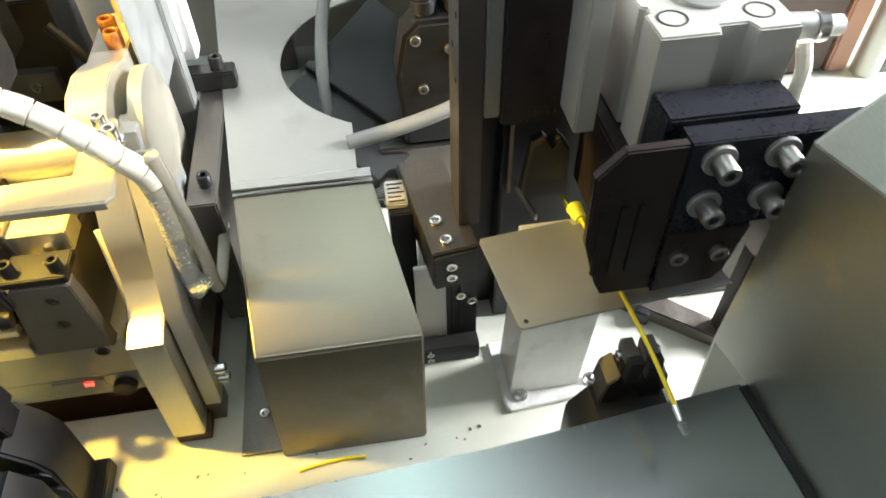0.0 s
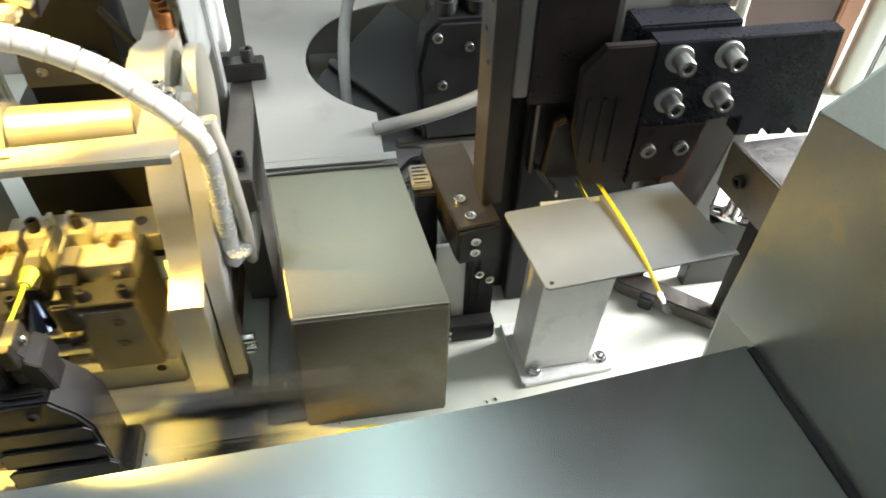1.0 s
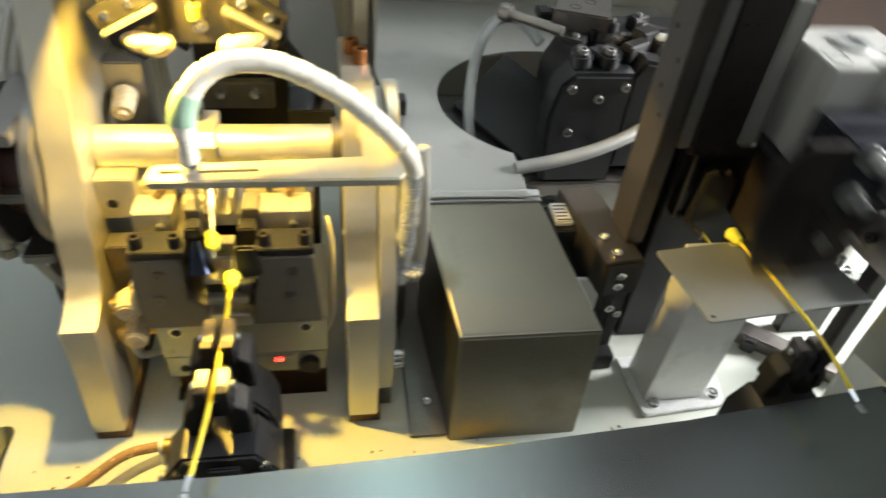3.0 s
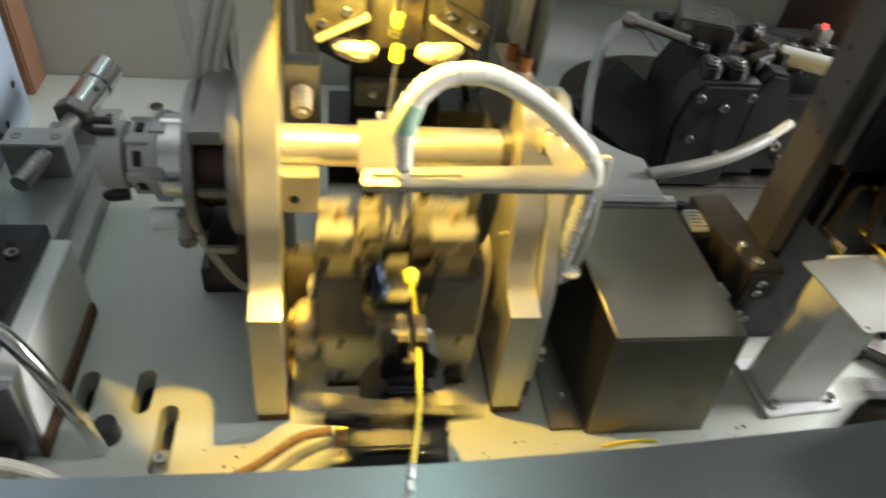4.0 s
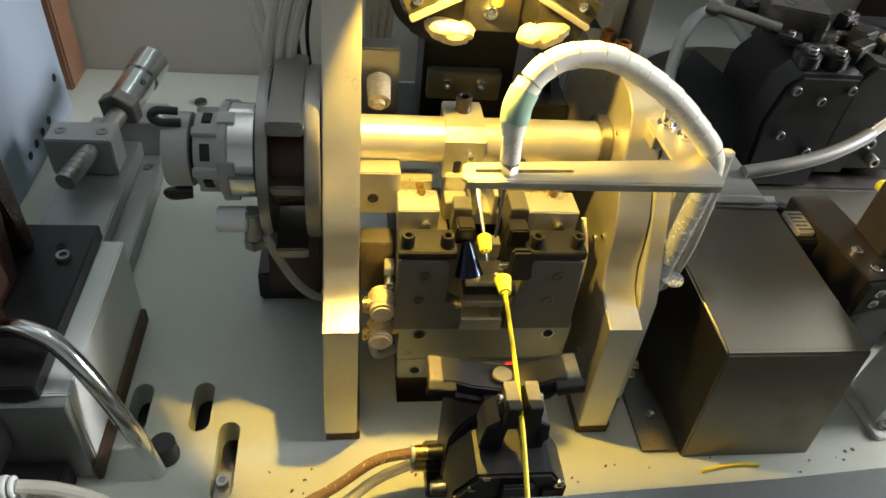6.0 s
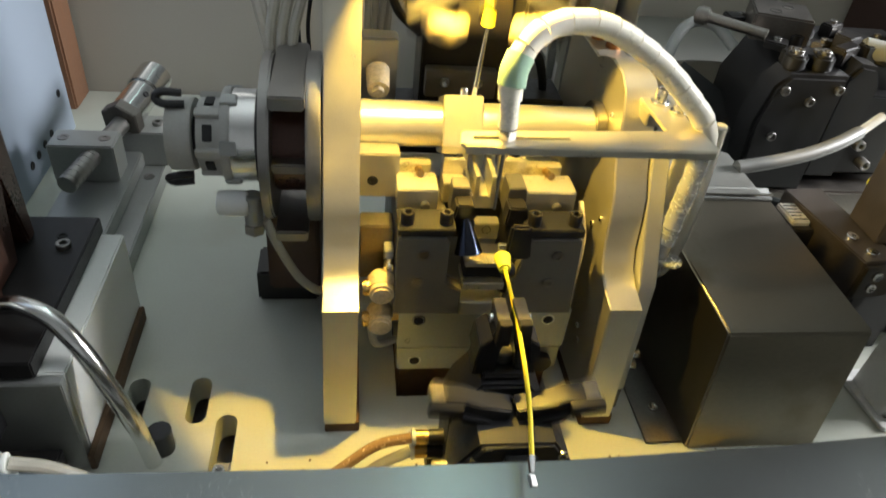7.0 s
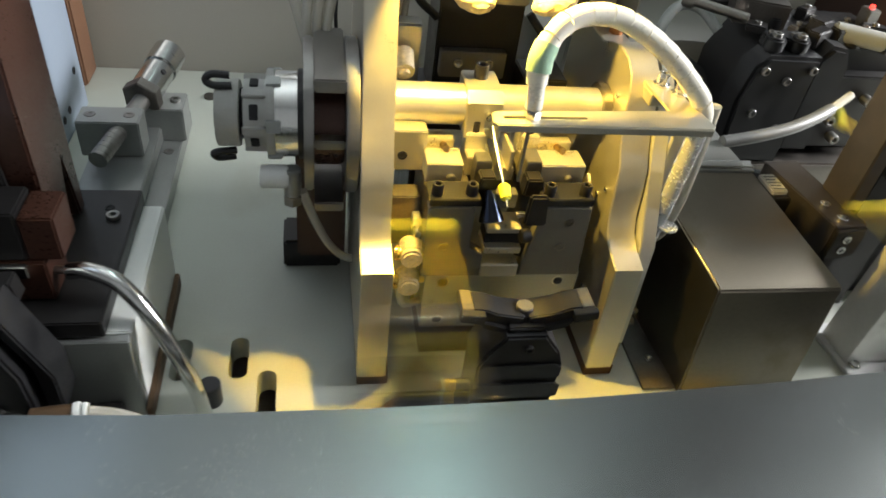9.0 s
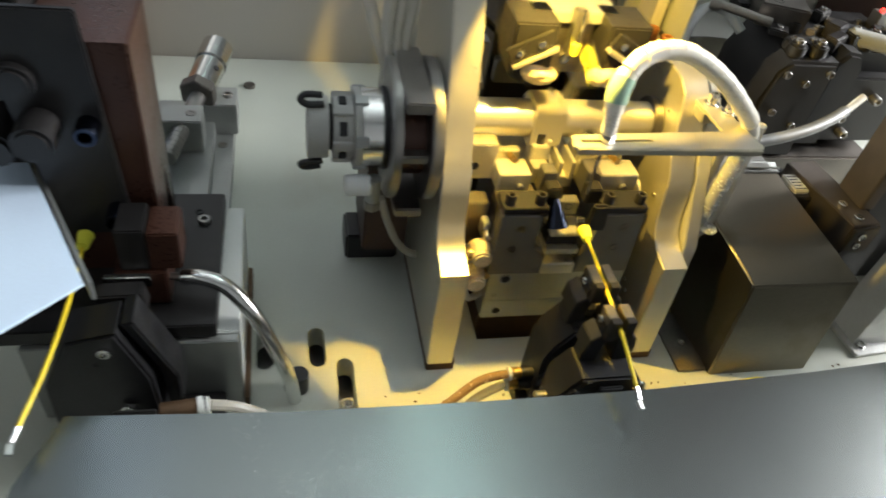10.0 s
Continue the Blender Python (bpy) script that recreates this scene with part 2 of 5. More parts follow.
def glide(points, steps=8):
    """A smooth line through the points (Catmull-Rom)."""
    pts = [Vector(p) for p in points]
    pts = [2 * pts[0] - pts[1]] + pts + [2 * pts[-1] - pts[-2]]
    out = []
    for a, b, c, d in zip(pts, pts[1:], pts[2:], pts[3:]):
        for i in range(steps):
            t = i / steps
            out.append(0.5 * (2 * b + (c - a) * t + (2 * a - 5 * b + 4 * c - d) * t * t + (3 * b - a - 3 * c + d) * t ** 3))
    return out + [pts[-2]]


def pipe(points, r, seg=12, steps=8, into=None, radii=None):
    line = glide(points, steps)
    bm = bmesh.new()
    rings = []
    up = Vector((0.31, 0.2, 0.93))
    for i, p in enumerate(line):
        way = (line[min(i + 1, len(line) - 1)] - line[max(i - 1, 0)]).normalized()
        side = way.cross(up).normalized()
        up = side.cross(way).normalized()
        rr = radii(i / (len(line) - 1)) if radii else r
        rings.append([bm.verts.new(p + rr * (math.cos(a) * side + math.sin(a) * up)) for a in (2 * math.pi * k / seg for k in range(seg))])
    for u, v in zip(rings, rings[1:]):
        for k in range(seg):
            bm.faces.new((u[k], u[(k + 1) % seg], v[(k + 1) % seg], v[k]))
    bm.faces.new(rings[0][::-1])
    bm.faces.new(rings[-1])
    bmesh.ops.recalc_face_normals(bm, faces=bm.faces)
    return joined(bm, into)


def carve(ob, *tools):
    """Cuts the tools' forms out of the object's mesh."""
    for bm in tools:
        mesh = bpy.data.meshes.new("cutter")
        bmesh.ops.translate(bm, verts=bm.verts, vec=-ORIGIN[ob.name])
        bm.to_mesh(mesh)
        bm.free()
        cutter = new("cutter", mesh)
        cutter.matrix_world = ob.matrix_basis if ob.parent is None else Matrix.Translation(ORIGIN[ob.name])
        mod = ob.modifiers.new("cut", "BOOLEAN")
        mod.operation, mod.object, mod.solver = "DIFFERENCE", cutter, "EXACT"
        bpy.context.view_layer.update()
        done = bpy.data.meshes.new_from_object(ob.evaluated_get(bpy.context.evaluated_depsgraph_get()))
        ob.modifiers.clear()
        old, name = ob.data, ob.data.name
        ob.data = done
        bpy.data.meshes.remove(old)
        done.name = name
        bpy.data.objects.remove(cutter)
        bpy.data.meshes.remove(mesh)
    soften(ob.data)
    return ob


SCREWS = {}


def screw_mesh(kind, r, mat):
    key = (kind, round(r, 5), mat.name)
    if key in SCREWS:
        return SCREWS[key]
    bm = bmesh.new()
    n = 24
    h = {"cap": 2.0 * r, "button": 0.7 * r, "flush": 0.15 * r, "washer": 0.28 * r, "bore": 0.05 * r}[kind]

    def ring(rad, z, six=False):
        out = []
        for k in range(n):
            a = 2 * math.pi * k / n
            f = math.cos(math.pi / 6) / math.cos((a % (math.pi / 3)) - math.pi / 6) if six else 1
            out.append(bm.verts.new((rad * f * math.cos(a), rad * f * math.sin(a), z)))
        return out
    if kind == "washer":
        rows = [ring(r, 0), ring(r, h * 0.8), ring(r * 0.95, h), ring(r * 0.5, h)]
    elif kind == "bore":
        rows = [ring(r * 1.15, 0), ring(r * 1.15, h), ring(r, h), ring(r * 0.96, -0.2 * r)]
    else:
        six = r * 0.55
        rows = [ring(r, 0), ring(r, h * 0.88), ring(r * 0.9, h), ring(six * 1.1, h), ring(six, h * 0.95, True), ring(six, h * 0.95 - min(0.9 * r, h * 0.8), True)]
    for u, v in zip(rows, rows[1:]):
        for k in range(n):
            bm.faces.new((u[k], u[(k + 1) % n], v[(k + 1) % n], v[k]))
    bm.faces.new(rows[-1])
    bmesh.ops.recalc_face_normals(bm, faces=bm.faces)
    mesh = bpy.data.meshes.new(kind + "_screw")
    bm.to_mesh(mesh)
    bm.free()
    mesh.materials.append(mat)
    soften(mesh)
    SCREWS[key] = mesh
    return mesh


def screw(parent, at, way, r, mat=None, kind="cap", name="screw", label=""):
    ob = new(name, screw_mesh(kind, r, mat or M_BLACK))
    ob.parent = parent
    turn = Vector(way).normalized().to_track_quat("Z", "Y")
    ob.rotation_mode = "QUATERNION"
    ob.location, ob.rotation_quaternion = Vector(at) - ORIGIN[parent.name], turn
    ORIGIN[ob.name] = Vector(at)
    return tagged(ob, label)


UP, FRONT, LEFT, RIGHT = (0, 0, 1), (0, -1, 0), (-1, 0, 0), (1, 0, 0)
PITCH = 0.317          # from station to station
WIRE_X = -0.060        # the wire at the seal station
WIRE_Z = 0.120

# ---- the machine's bed and its covers ----
bed = single("machine_bed", box(-0.75, 0.85, -0.40, 0.445, -0.020, 0.0, 0.001), M_TABLE, "pale grey-green enamelled machine bed plate with oblong slots", "machine bed", kind="structure")


def oblong(x, y0, y1, w, z0=-0.03, z1=0.02):
    pts = [(x + w * math.cos(a), y1 - w + w * math.sin(a)) for a in (math.pi * k / 10 for k in range(11))]
    pts += [(x + w * math.cos(a), y0 + w + w * math.sin(a)) for a in (math.pi + math.pi * k / 10 for k in range(11))]
    return slab(pts, "z", z0, z1, 0)


carve(bed, oblong(-0.230, 0.010, 0.046, 0.0062), oblong(-0.211, -0.036, 0.016, 0.0062), oblong(-0.267, 0.010, 0.046, 0.0062),
      rod((-0.246, -0.005, -0.03), (-0.246, -0.005, 0.03), 0.0085, bevel=0),
      box(-0.1085, -0.0095, 0.0275, 0.125, -0.05, 0.03, 0))
single("machine_frame", box(-0.75, 0.85, -0.40, 0.445, -0.80, -0.10, 0.002), M_BROWNWALL, "dark painted frame under the machine bed", "machine frame", kind="structure")
single("bed_rib", box(-0.30, -0.19, -0.06, 0.08, -0.046, -0.034, 0.001), M_STEEL, "steel rib under the slotted bed", "machine bed", kind="structure")
slot_nut = thing("slot_clamp", (-0.211, -0.024, -0.012), "steel cap screw and nut in a bed slot", "screw")
part("nut", box(-0.216, -0.206, -0.034, -0.014, -0.0119, -0.005, 0.001), M_STEEL, slot_nut)
screw(slot_nut, (-0.211, -0.024, -0.005), UP, 0.0036, M_CHROME)

front_panel = thing("front_panel", (0, -0.09, 0.0), "dull brushed steel front cover with a folded lip", "machine cover", kind="structure")
part("top_sheet", slab([(-0.357, -0.0840), (-0.250, -0.0905), (-0.150, -0.0925), (-0.050, -0.0925), (0.060, -0.0885), (0.180, -0.0810), (0.305, -0.0680), (0.322, -0.130), (0.50, -0.62), (-0.47, -0.62), (-0.372, -0.12)], "z", 0.097, 0.099, 0.0004), M_PANEL, front_panel)
part("lip", slab([(-0.355, -0.0845), (-0.250, -0.0910), (-0.150, -0.0930), (-0.050, -0.0930), (0.060, -0.0890), (0.180, -0.0815), (0.303, -0.0690), (0.303, -0.0710), (0.180, -0.0835), (0.060, -0.0910), (-0.050, -0.0950), (-0.150, -0.0950), (-0.250, -0.0930), (-0.355, -0.0865)], "z", 0.06, 0.0968, 0.0), M_PANEL, front_panel)
part("leg", box(-0.30, 0.30, -0.62, -0.60, 0.0, 0.0968, 0.001), M_PANEL, front_panel)

hood = thing("side_hood", (0.40, -0.15, 0.0), "folded brushed steel hood with faint amber stains", "machine hood", kind="structure")


def sheet_faces(quads, thick=0.0015):
    bm = bmesh.new()
    for q in quads:
        bm.faces.new([bm.verts.new(p) for p in q])
    bmesh.ops.remove_doubles(bm, verts=bm.verts, dist=1e-5)
    bmesh.ops.recalc_face_normals(bm, faces=bm.faces)
    bmesh.ops.solidify(bm, geom=bm.faces[:], thickness=thick)
    return bm


A, B, C = (0.306, -0.040, 0.096), (0.309, -0.041, 0.224), (0.309, -0.066, 0.0995)
E_ = (0.315, -0.108, 0.235)
part("side_sheet", sheet_faces([[A, B, E_, C], [C, E_, (0.345, -0.62, 0.260), (0.352, -0.62, 0.0995)]]), M_HOOD, hood)
part("slope_sheet", sheet_faces([[B, (0.42, -0.02, 0.300), (0.42, -0.12, 0.315), E_], [E_, (0.42, -0.12, 0.315), (0.45, -0.62, 0.335), (0.345, -0.62, 0.260)]]), M_HOOD, hood)
# hood carried on out of view to keep the doorway light off the panel
part("top_sheet", sheet_faces([[(0.42, -0.02, 0.300), (0.90, -0.02, 0.330), (0.90, -0.62, 0.360), (0.45, -0.62, 0.335), (0.42, -0.12, 0.315)], [(0.42, -0.02, 0.300), (0.42, -0.02, 0.0), (0.90, -0.02, 0.0), (0.90, -0.02, 0.330)]]), M_HOOD, hood)
part("back_sheet", sheet_faces([[A, B, (0.42, -0.02, 0.300), (0.42, -0.02, 0.0)], [A, (0.42, -0.02, 0.0), (0.31, -0.04, 0.0)]]), M_HOOD, hood)

# black strip drawn for the dark gap between panel and hood
part("seam_strip", slab([(0.3040, -0.070), (0.3080, -0.070), (0.3500, -0.615), (0.3450, -0.615)], "z", 0.0992, 0.1004, 0.0003), M_PLASTIC, hood, "black strip standing in for the dark gap under the hood")
back_wall = single("wall_back", box(-0.75, 0.85, 0.446, 0.466, -0.80, 0.165, 0.001), M_WALL, "pale grey machine rear wall", "wall", kind="structure")
frame_post = single("cabinet_post", box(-0.452, -0.406, 0.400, 0.440, 0.0, 0.30, 0.002), M_WOOD, "brown wooden post at the rear wall", "post", kind="structure")

# ---- the steel cover box with its rear sheet ----
cover = thing("cover_box", (0.112, 0.05, 0.0), "folded brushed steel cover box with worn edges", "machine cover")
prof = [(-0.019, 0.0), (-0.009, 0.089), (-0.007, 0.0905), (0.098, 0.108), (0.098, 0.0)]
body = bmesh.new()
pts = {}
for s, (xb, xt) in (("l", (0.069, 0.070)), ("r", (0.156, 0.159))):
    for i, (y, z) in enumerate(prof):
        x = xb + (xt - xb) * min(z / 0.09, 1)
        if i == 3:
            x = 0.0585 if s == "l" else 0.1425
        if i == 4:
            x = 0.0605 if s == "l" else 0.1425
        pts[s, i] = body.verts.new((x, y, z))
for i in range(4):
    body.faces.new((pts["l", i], pts["r", i], pts["r", i + 1], pts["l", i + 1]))
body.faces.new([pts["l", i] for i in range(5)])
body.faces.new([pts["r", i] for i in range(5)])
bmesh.ops.recalc_face_normals(body, faces=body.faces)
bmesh.ops.bevel(body, geom=list(body.edges), offset=0.0012, segments=3, affect="EDGES", clamp_overlap=True)
part("box_body", body, M_COVER, cover)
# pale bead added: the fold's lit band is put into its colour
part("fold_bead", pipe([(0.0585, 0.0985, 0.1085), (0.08, 0.0992, 0.1094), (0.11, 0.0988, 0.1092), (0.1425, 0.0985, 0.1087)], 0.0010, seg=8), M_ALU2, cover, "pale bead standing in for the lit band along the fold")
rear = part("rear_sheet", slab([(0.0585, 0.0995), (0.1425, 0.0985), (0.137, 0.128), (0.145, 0.150), (0.36, 0.152), (0.36, 0.44), (0.022, 0.44)], "z", 0.111, 0.1125, 0.0003), M_SHEETLIT, cover)
part("bevel_strip", slab([(0.098, 0.107), (0.106, 0.1115), (0.106, 0.1128), (0.098, 0.1088)], "x", 0.0588, 0.1420, 0.0), M_TRAY, cover)
hole = [(0.187 + 0.100 * math.cos(a), 0.232 + 0.094 * math.sin(a)) for a in (2 * math.pi * k / 64 for k in range(64))]
carve(rear, slab(hole, "z", 0.10, 0.12, 0), box(0.134, 0.37, 0.10, 0.245, 0.10, 0.12, 0))
part("flange", box(0.044, 0.0685, -0.015, 0.30, 0.0003, 0.0023, 0.0004), M_DARKSTEEL, cover)
screw(cover, (0.0575, 0.011, 0.0023), UP, 0.0032, M_CHROME, "button")
screw(cover, (0.0560, 0.16, 0.0023), UP, 0.0032, M_CHROME, "button")
for x in (0.075, 0.34):
    part("leg", box(x - 0.008, x + 0.008, 0.40, 0.42, 0.0, 0.1108), M_DARKSTEEL, cover)

# ---- the seal station: two side plates ----
PLATE = [(0.0, 0.009), (0.006, 0.094), (0.022, 0.098), (0.031, 0.104), (0.036, 0.115), (0.0385, 0.131), (0.042, 0.146), (0.050, 0.158), (0.0555, 0.172),
         (0.058, 0.186), (0.064, 0.198), (0.074, 0.204), (0.090, 0.205), (0.104, 0.201), (0.114, 0.197), (0.164, 0.197), (0.170, 0.190), (0.172, 0.12), (0.170, 0.009)]


# top and upper rear are added out of view to block stray lamp light
PLATE_TALL = PLATE[:11] + [(0.074, 0.226), (0.088, 0.262), (0.120, 0.400), (0.235, 0.400), (0.235, 0.215), (0.178, 0.200), (0.175, 0.12), (0.170, 0.009)]


def side_plate(x0, x1, label, outline):
    p = thing("side_plate", ((x0 + x1) / 2, 0.05, 0.0), label, "machine plate", "station side plates")
    part("plate", slab(outline, "x", x0, x1, 0.0007), M_ALU, p)
    part("shim", box(x0 + 0.0005, x1 + 0.002, 0.001, 0.168, 0.0, 0.0088, 0.0005), M_RUST, p, "rust-brown shim under the plate")
    return p


left_plate = side_plate(-0.1535, -0.1345, "thick machined aluminium side plate with a curved front", PLATE_TALL)
right_plate = side_plate(0.0045, 0.0235, "thick machined aluminium side plate lit gold by the work lamp", PLATE)
for x, y in ((0.0125, 0.142), (0.0175, 0.128)):
    screw(right_plate, (x, y, 0.197), UP, 0.0046, M_RUSTBOLT, label="rusty cap screw")
part("upper_bracket", box(0.0150, 0.0235, 0.152, 0.178, 0.1972, 0.340, 0.0008), M_ALU, right_plate)
part("edge_sheet", box(0.0262, 0.0272, 0.125, 0.190, 0.150, 0.340, 0.0003), M_ALU2, right_plate, "thin grey guard sheet")
for y, z in ((0.040, 0.050), (0.034, 0.043), (0.050, 0.125), (0.060, 0.115), (0.072, 0.180)):
    screw(right_plate, (0.0045, y, z), LEFT, 0.0016, M_CHROME, "button")
# outer guard bar of the right plate, with its hose tie
guard = thing("guard_rail", (0.033, 0.04, 0.0), "grey aluminium rail screwed to the side plate", "machine rail")
part("bar", slab([(0.014, 0.018), (0.020, 0.100), (0.044, 0.150), (0.060, 0.190), (0.075, 0.190), (0.062, 0.145), (0.034, 0.095), (0.030, 0.018)], "x", 0.0245, 0.0345, 0.0006), M_SILVER, guard)
part("bar", slab([(0.048, 0.06), (0.052, 0.12), (0.062, 0.185), (0.120, 0.185), (0.120, 0.06)], "x", 0.0245, 0.0300, 0.0006), M_ALU2, guard)
part("side_web", slab([(0.0347, 0.095), (0.0347, 0.188), (0.0440, 0.188), (0.0385, 0.095)], "y", 0.046, 0.049, 0.0005), M_SILVER, guard, "pale slotted guard web")
part("disc", rod((0.0300, 0.092, 0.170), (0.0370, 0.092, 0.170), 0.031, seg=48), M_ALU, guard, "round bearing cap")
for z in (0.030, 0.040):
    screw(guard, (0.0345, 0.024, z), RIGHT, 0.0036, M_CHROME)
part("foot", box(0.0245, 0.0335, 0.014, 0.030, 0.0, 0.0178, 0.0005), M_DARKSTEEL, guard)

# ---- the rotary shaft with its clamp and mandrel (turns) ----
SHAFT_Y, SHAFT_Z = 0.0875, 0.1625
shaft = thing("rotary_shaft", (-0.06, SHAFT_Y, SHAFT_Z), "polished steel shaft with a clamp block and a thin mandrel", "machine shaft")
part("shaft_bar", rod((-0.1340, SHAFT_Y, SHAFT_Z), (0.0040, SHAFT_Y, SHAFT_Z), 0.0128, seg=48), M_ALU, shaft)
part("collar", rod((-0.0015, SHAFT_Y, SHAFT_Z), (0.0042, SHAFT_Y, SHAFT_Z), 0.0168, seg=48), M_DARKSTEEL, shaft)
clamp = part("clamp_block", slab([(-0.016, -0.015), (0.012, -0.015), (0.016, -0.011), (0.016, 0.015), (-0.010, 0.015), (-0.016, 0.009)], "x", -0.0890, -0.0670, 0.0007), M_ALU, shaft)
for v in clamp.data.vertices:
    v.co.y += SHAFT_Y
    v.co.z += SHAFT_Z
screw(shaft, (-0.0780, SHAFT_Y + 0.007, SHAFT_Z + 0.015), UP, 0.0044, M_BLACK)
screw(shaft, (-0.0755, SHAFT_Y - 0.016, SHAFT_Z + 0.002), FRONT, 0.0024, M_CHROME)
part("mandrel", rod((-0.0715, SHAFT_Y - 0.014, SHAFT_Z - 0.006), (-0.0680, SHAFT_Y - 0.064, SHAFT_Z - 0.032), 0.0016, 0.0008, seg=12, bevel=0.0002), M_CHROME, shaft, "thin polished mandrel pin")
part("seal", rod((-0.0688, SHAFT_Y - 0.051, SHAFT_Z - 0.0255), (-0.0683, SHAFT_Y - 0.060, SHAFT_Z - 0.030), 0.0040, 0.0032, seg=16, bevel=0.001), M_SEAL, shaft, "yellow rubber wire seal")


# stop on the inside of the left plate
stop = thing("stop_block", (-0.124, 0.08, 0.127), "small machined stop block on the side plate", "machine block")
part("block", box(-0.1343, -0.1125, 0.064, 0.090, 0.128, 0.1560, 0.0008), M_ALU, stop)
screw(stop, (-0.127, 0.064, 0.139), FRONT, 0.0030, M_HOLE, "flush", "bore")
buffer_ = thing("shock_buffer", (-0.124, 0.125, 0.145), "round-nosed buffer in a steel holder", "buffer")
part("holder", box(-0.1343, -0.112, 0.126, 0.140, 0.145, 0.196, 0.001), M_STEEL, buffer_)
part("nose", rod((-0.1235, 0.127, 0.178), (-0.1235, 0.106, 0.171), 0.0072, 0.0062, bevel=0.003), M_CREAM, buffer_)

# ---- the cutter slide (goes down and up; its two jaw carriages close and open) ----
slide = thing("cutter_slide", (-0.06, 0.06, 0.014), "steel cutter slide with two jaw carriages, tool blocks and cap screws", "machine slide")
lower = part("lower_block", box(-0.1105, -0.0075, 0.0285, 0.100, 0.0425, 0.0740, 0.0008), M_ALU2, slide)
part("lower_block", box(-0.1100, -0.0085, 0.0295, 0.095, 0.0225, 0.0422, 0.0008), M_ALU2, slide)
for x in (-0.099, -0.021):
    for y, z in ((0.0285, 0.0660), (0.0295, 0.0310)):
        screw(slide, (x, y, z), FRONT, 0.0034, M_CHROME, "bore", "rim")
        screw(slide, (x, y - 0.0003, z), FRONT, 0.0029, M_HOLE, "flush", "bore")
screw(slide, (-0.1045, 0.0285, 0.0490), FRONT, 0.0014, M_HOLE, "bore")
lamp_strip = part("sensor", box(-0.060, -0.030, 0.0280, 0.0294, 0.0330, 0.0400, 0.0005), M_ALU2, slide, "flat grey sensor strip with a red light")
part("indicator", box(-0.042, -0.037, 0.0272, 0.0280, 0.0350, 0.0380, 0.0004), M_LED, lamp_strip, "lit red indicator")
part("knob", rod((-0.020, 0.0295, 0.031), (-0.020, 0.0240, 0.031), 0.0068), M_BLACK, slide)
CARRIAGES = []
for s, xs in ((-1, [(-0.1145, 0.0745), (-0.1145, 0.127), (-0.1125, 0.129), (-0.089, 0.129), (-0.0865, 0.126), (-0.0865, 0.098), (-0.0770, 0.092), (-0.0770, 0.0745)]),
              (1, [(-0.0105, 0.0745), (-0.0140, 0.127), (-0.0160, 0.129), (-0.042, 0.129), (-0.0445, 0.126), (-0.0490, 0.095), (-0.0515, 0.0745)])):
    px = -0.102 if s < 0 else -0.028
    face = part("face_plate", slab(xs, "y", 0.0245, 0.0338, 0.0007), M_FACE, slide, "matte grey steel jaw carriage", pivot=(px, 0.03, 0.0745))
    CARRIAGES.append((face, s))
    for z in (0.0985, 0.1175):
        screw(face, (px + (0.002 if z > 0.11 else 0), 0.0245, z), FRONT, 0.0034, M_DARKSTEEL, "flush")
    x0, x1 = (-0.1145, -0.084) if s < 0 else (-0.046, -0.0135)
    part("black_bar", box(x0, x1, 0.0250, 0.0440, 0.1293, 0.1345, 0.0006), M_PLASTIC, face)
    for x in (x0 + 0.005, x1 - 0.005):
        screw(face, (x, 0.0310, 0.1345), UP, 0.0036, M_BLACK)
    part("side_block", box(x0 + 0.0005, x1 - 0.002, 0.0342, 0.088, 0.0745, 0.129, 0.0008), M_DARKSTEEL, face)
    part("tool_block", box(x0 + 0.0005, x1 - 0.0080 if s < 0 else x1 - 0.001, 0.0475, 0.0660, 0.1295, 0.1440, 0.0007), M_BRIGHT, face, "bright ground tool block")
    part("tool_block", box(x0 + 0.0005, x1 - 0.0100 if s < 0 else x1 - 0.004, 0.0720, 0.0830, 0.1295, 0.1460, 0.0007), M_BRIGHT, face)
    part("spacer", box(x0 + 0.003, x1 - 0.012 if s < 0 else x1 - 0.005, 0.0662, 0.0718, 0.1295, 0.1395, 0.0005), M_ALU, face)
    part("pin", rod((px + 0.001, 0.0720, 0.1425), (px + 0.001, 0.0600, 0.1465), 0.0022), M_BRASS, face)
    part("under_spring", rod((px + 0.003, 0.0440, 0.1350), (px + 0.003, 0.0475, 0.1350), 0.0026), M_STEEL, face)
    # the stepped riser with its own cap screw, and the jaw before it
    rx = -0.0815 if s < 0 else -0.0465
    part("riser", box(rx - 0.0060, rx + 0.0060, 0.0680, 0.0810, 0.1297, 0.1520, 0.0008), M_BRIGHT, face)
    part("riser_step", box(rx - 0.0065, rx + 0.0055, 0.0570, 0.0678, 0.1297, 0.1425, 0.0006), M_ALU, face)
    part("riser_ear", box(rx + s * -0.0062 - 0.0016, rx + s * -0.0062 + 0.0016, 0.0700, 0.0860, 0.1400, 0.1550, 0.0004), M_BRIGHT, face)
    screw(face, (rx, 0.0745, 0.1520), UP, 0.0037, M_BLACK)
    if s < 0:
        part("jaw", slab([(-0.0850, 0.1297), (-0.0845, 0.1475), (-0.0755, 0.1475), (-0.0735, 0.1297)], "y", 0.0455, 0.0565, 0.0006), M_STEEL, face)
        part("jaw_nose", slab([(-0.0850, 0.1340), (-0.0835, 0.1430), (-0.0745, 0.1430), (-0.0720, 0.1340)], "y", 0.0345, 0.0453, 0.0010), M_BLACK, face)
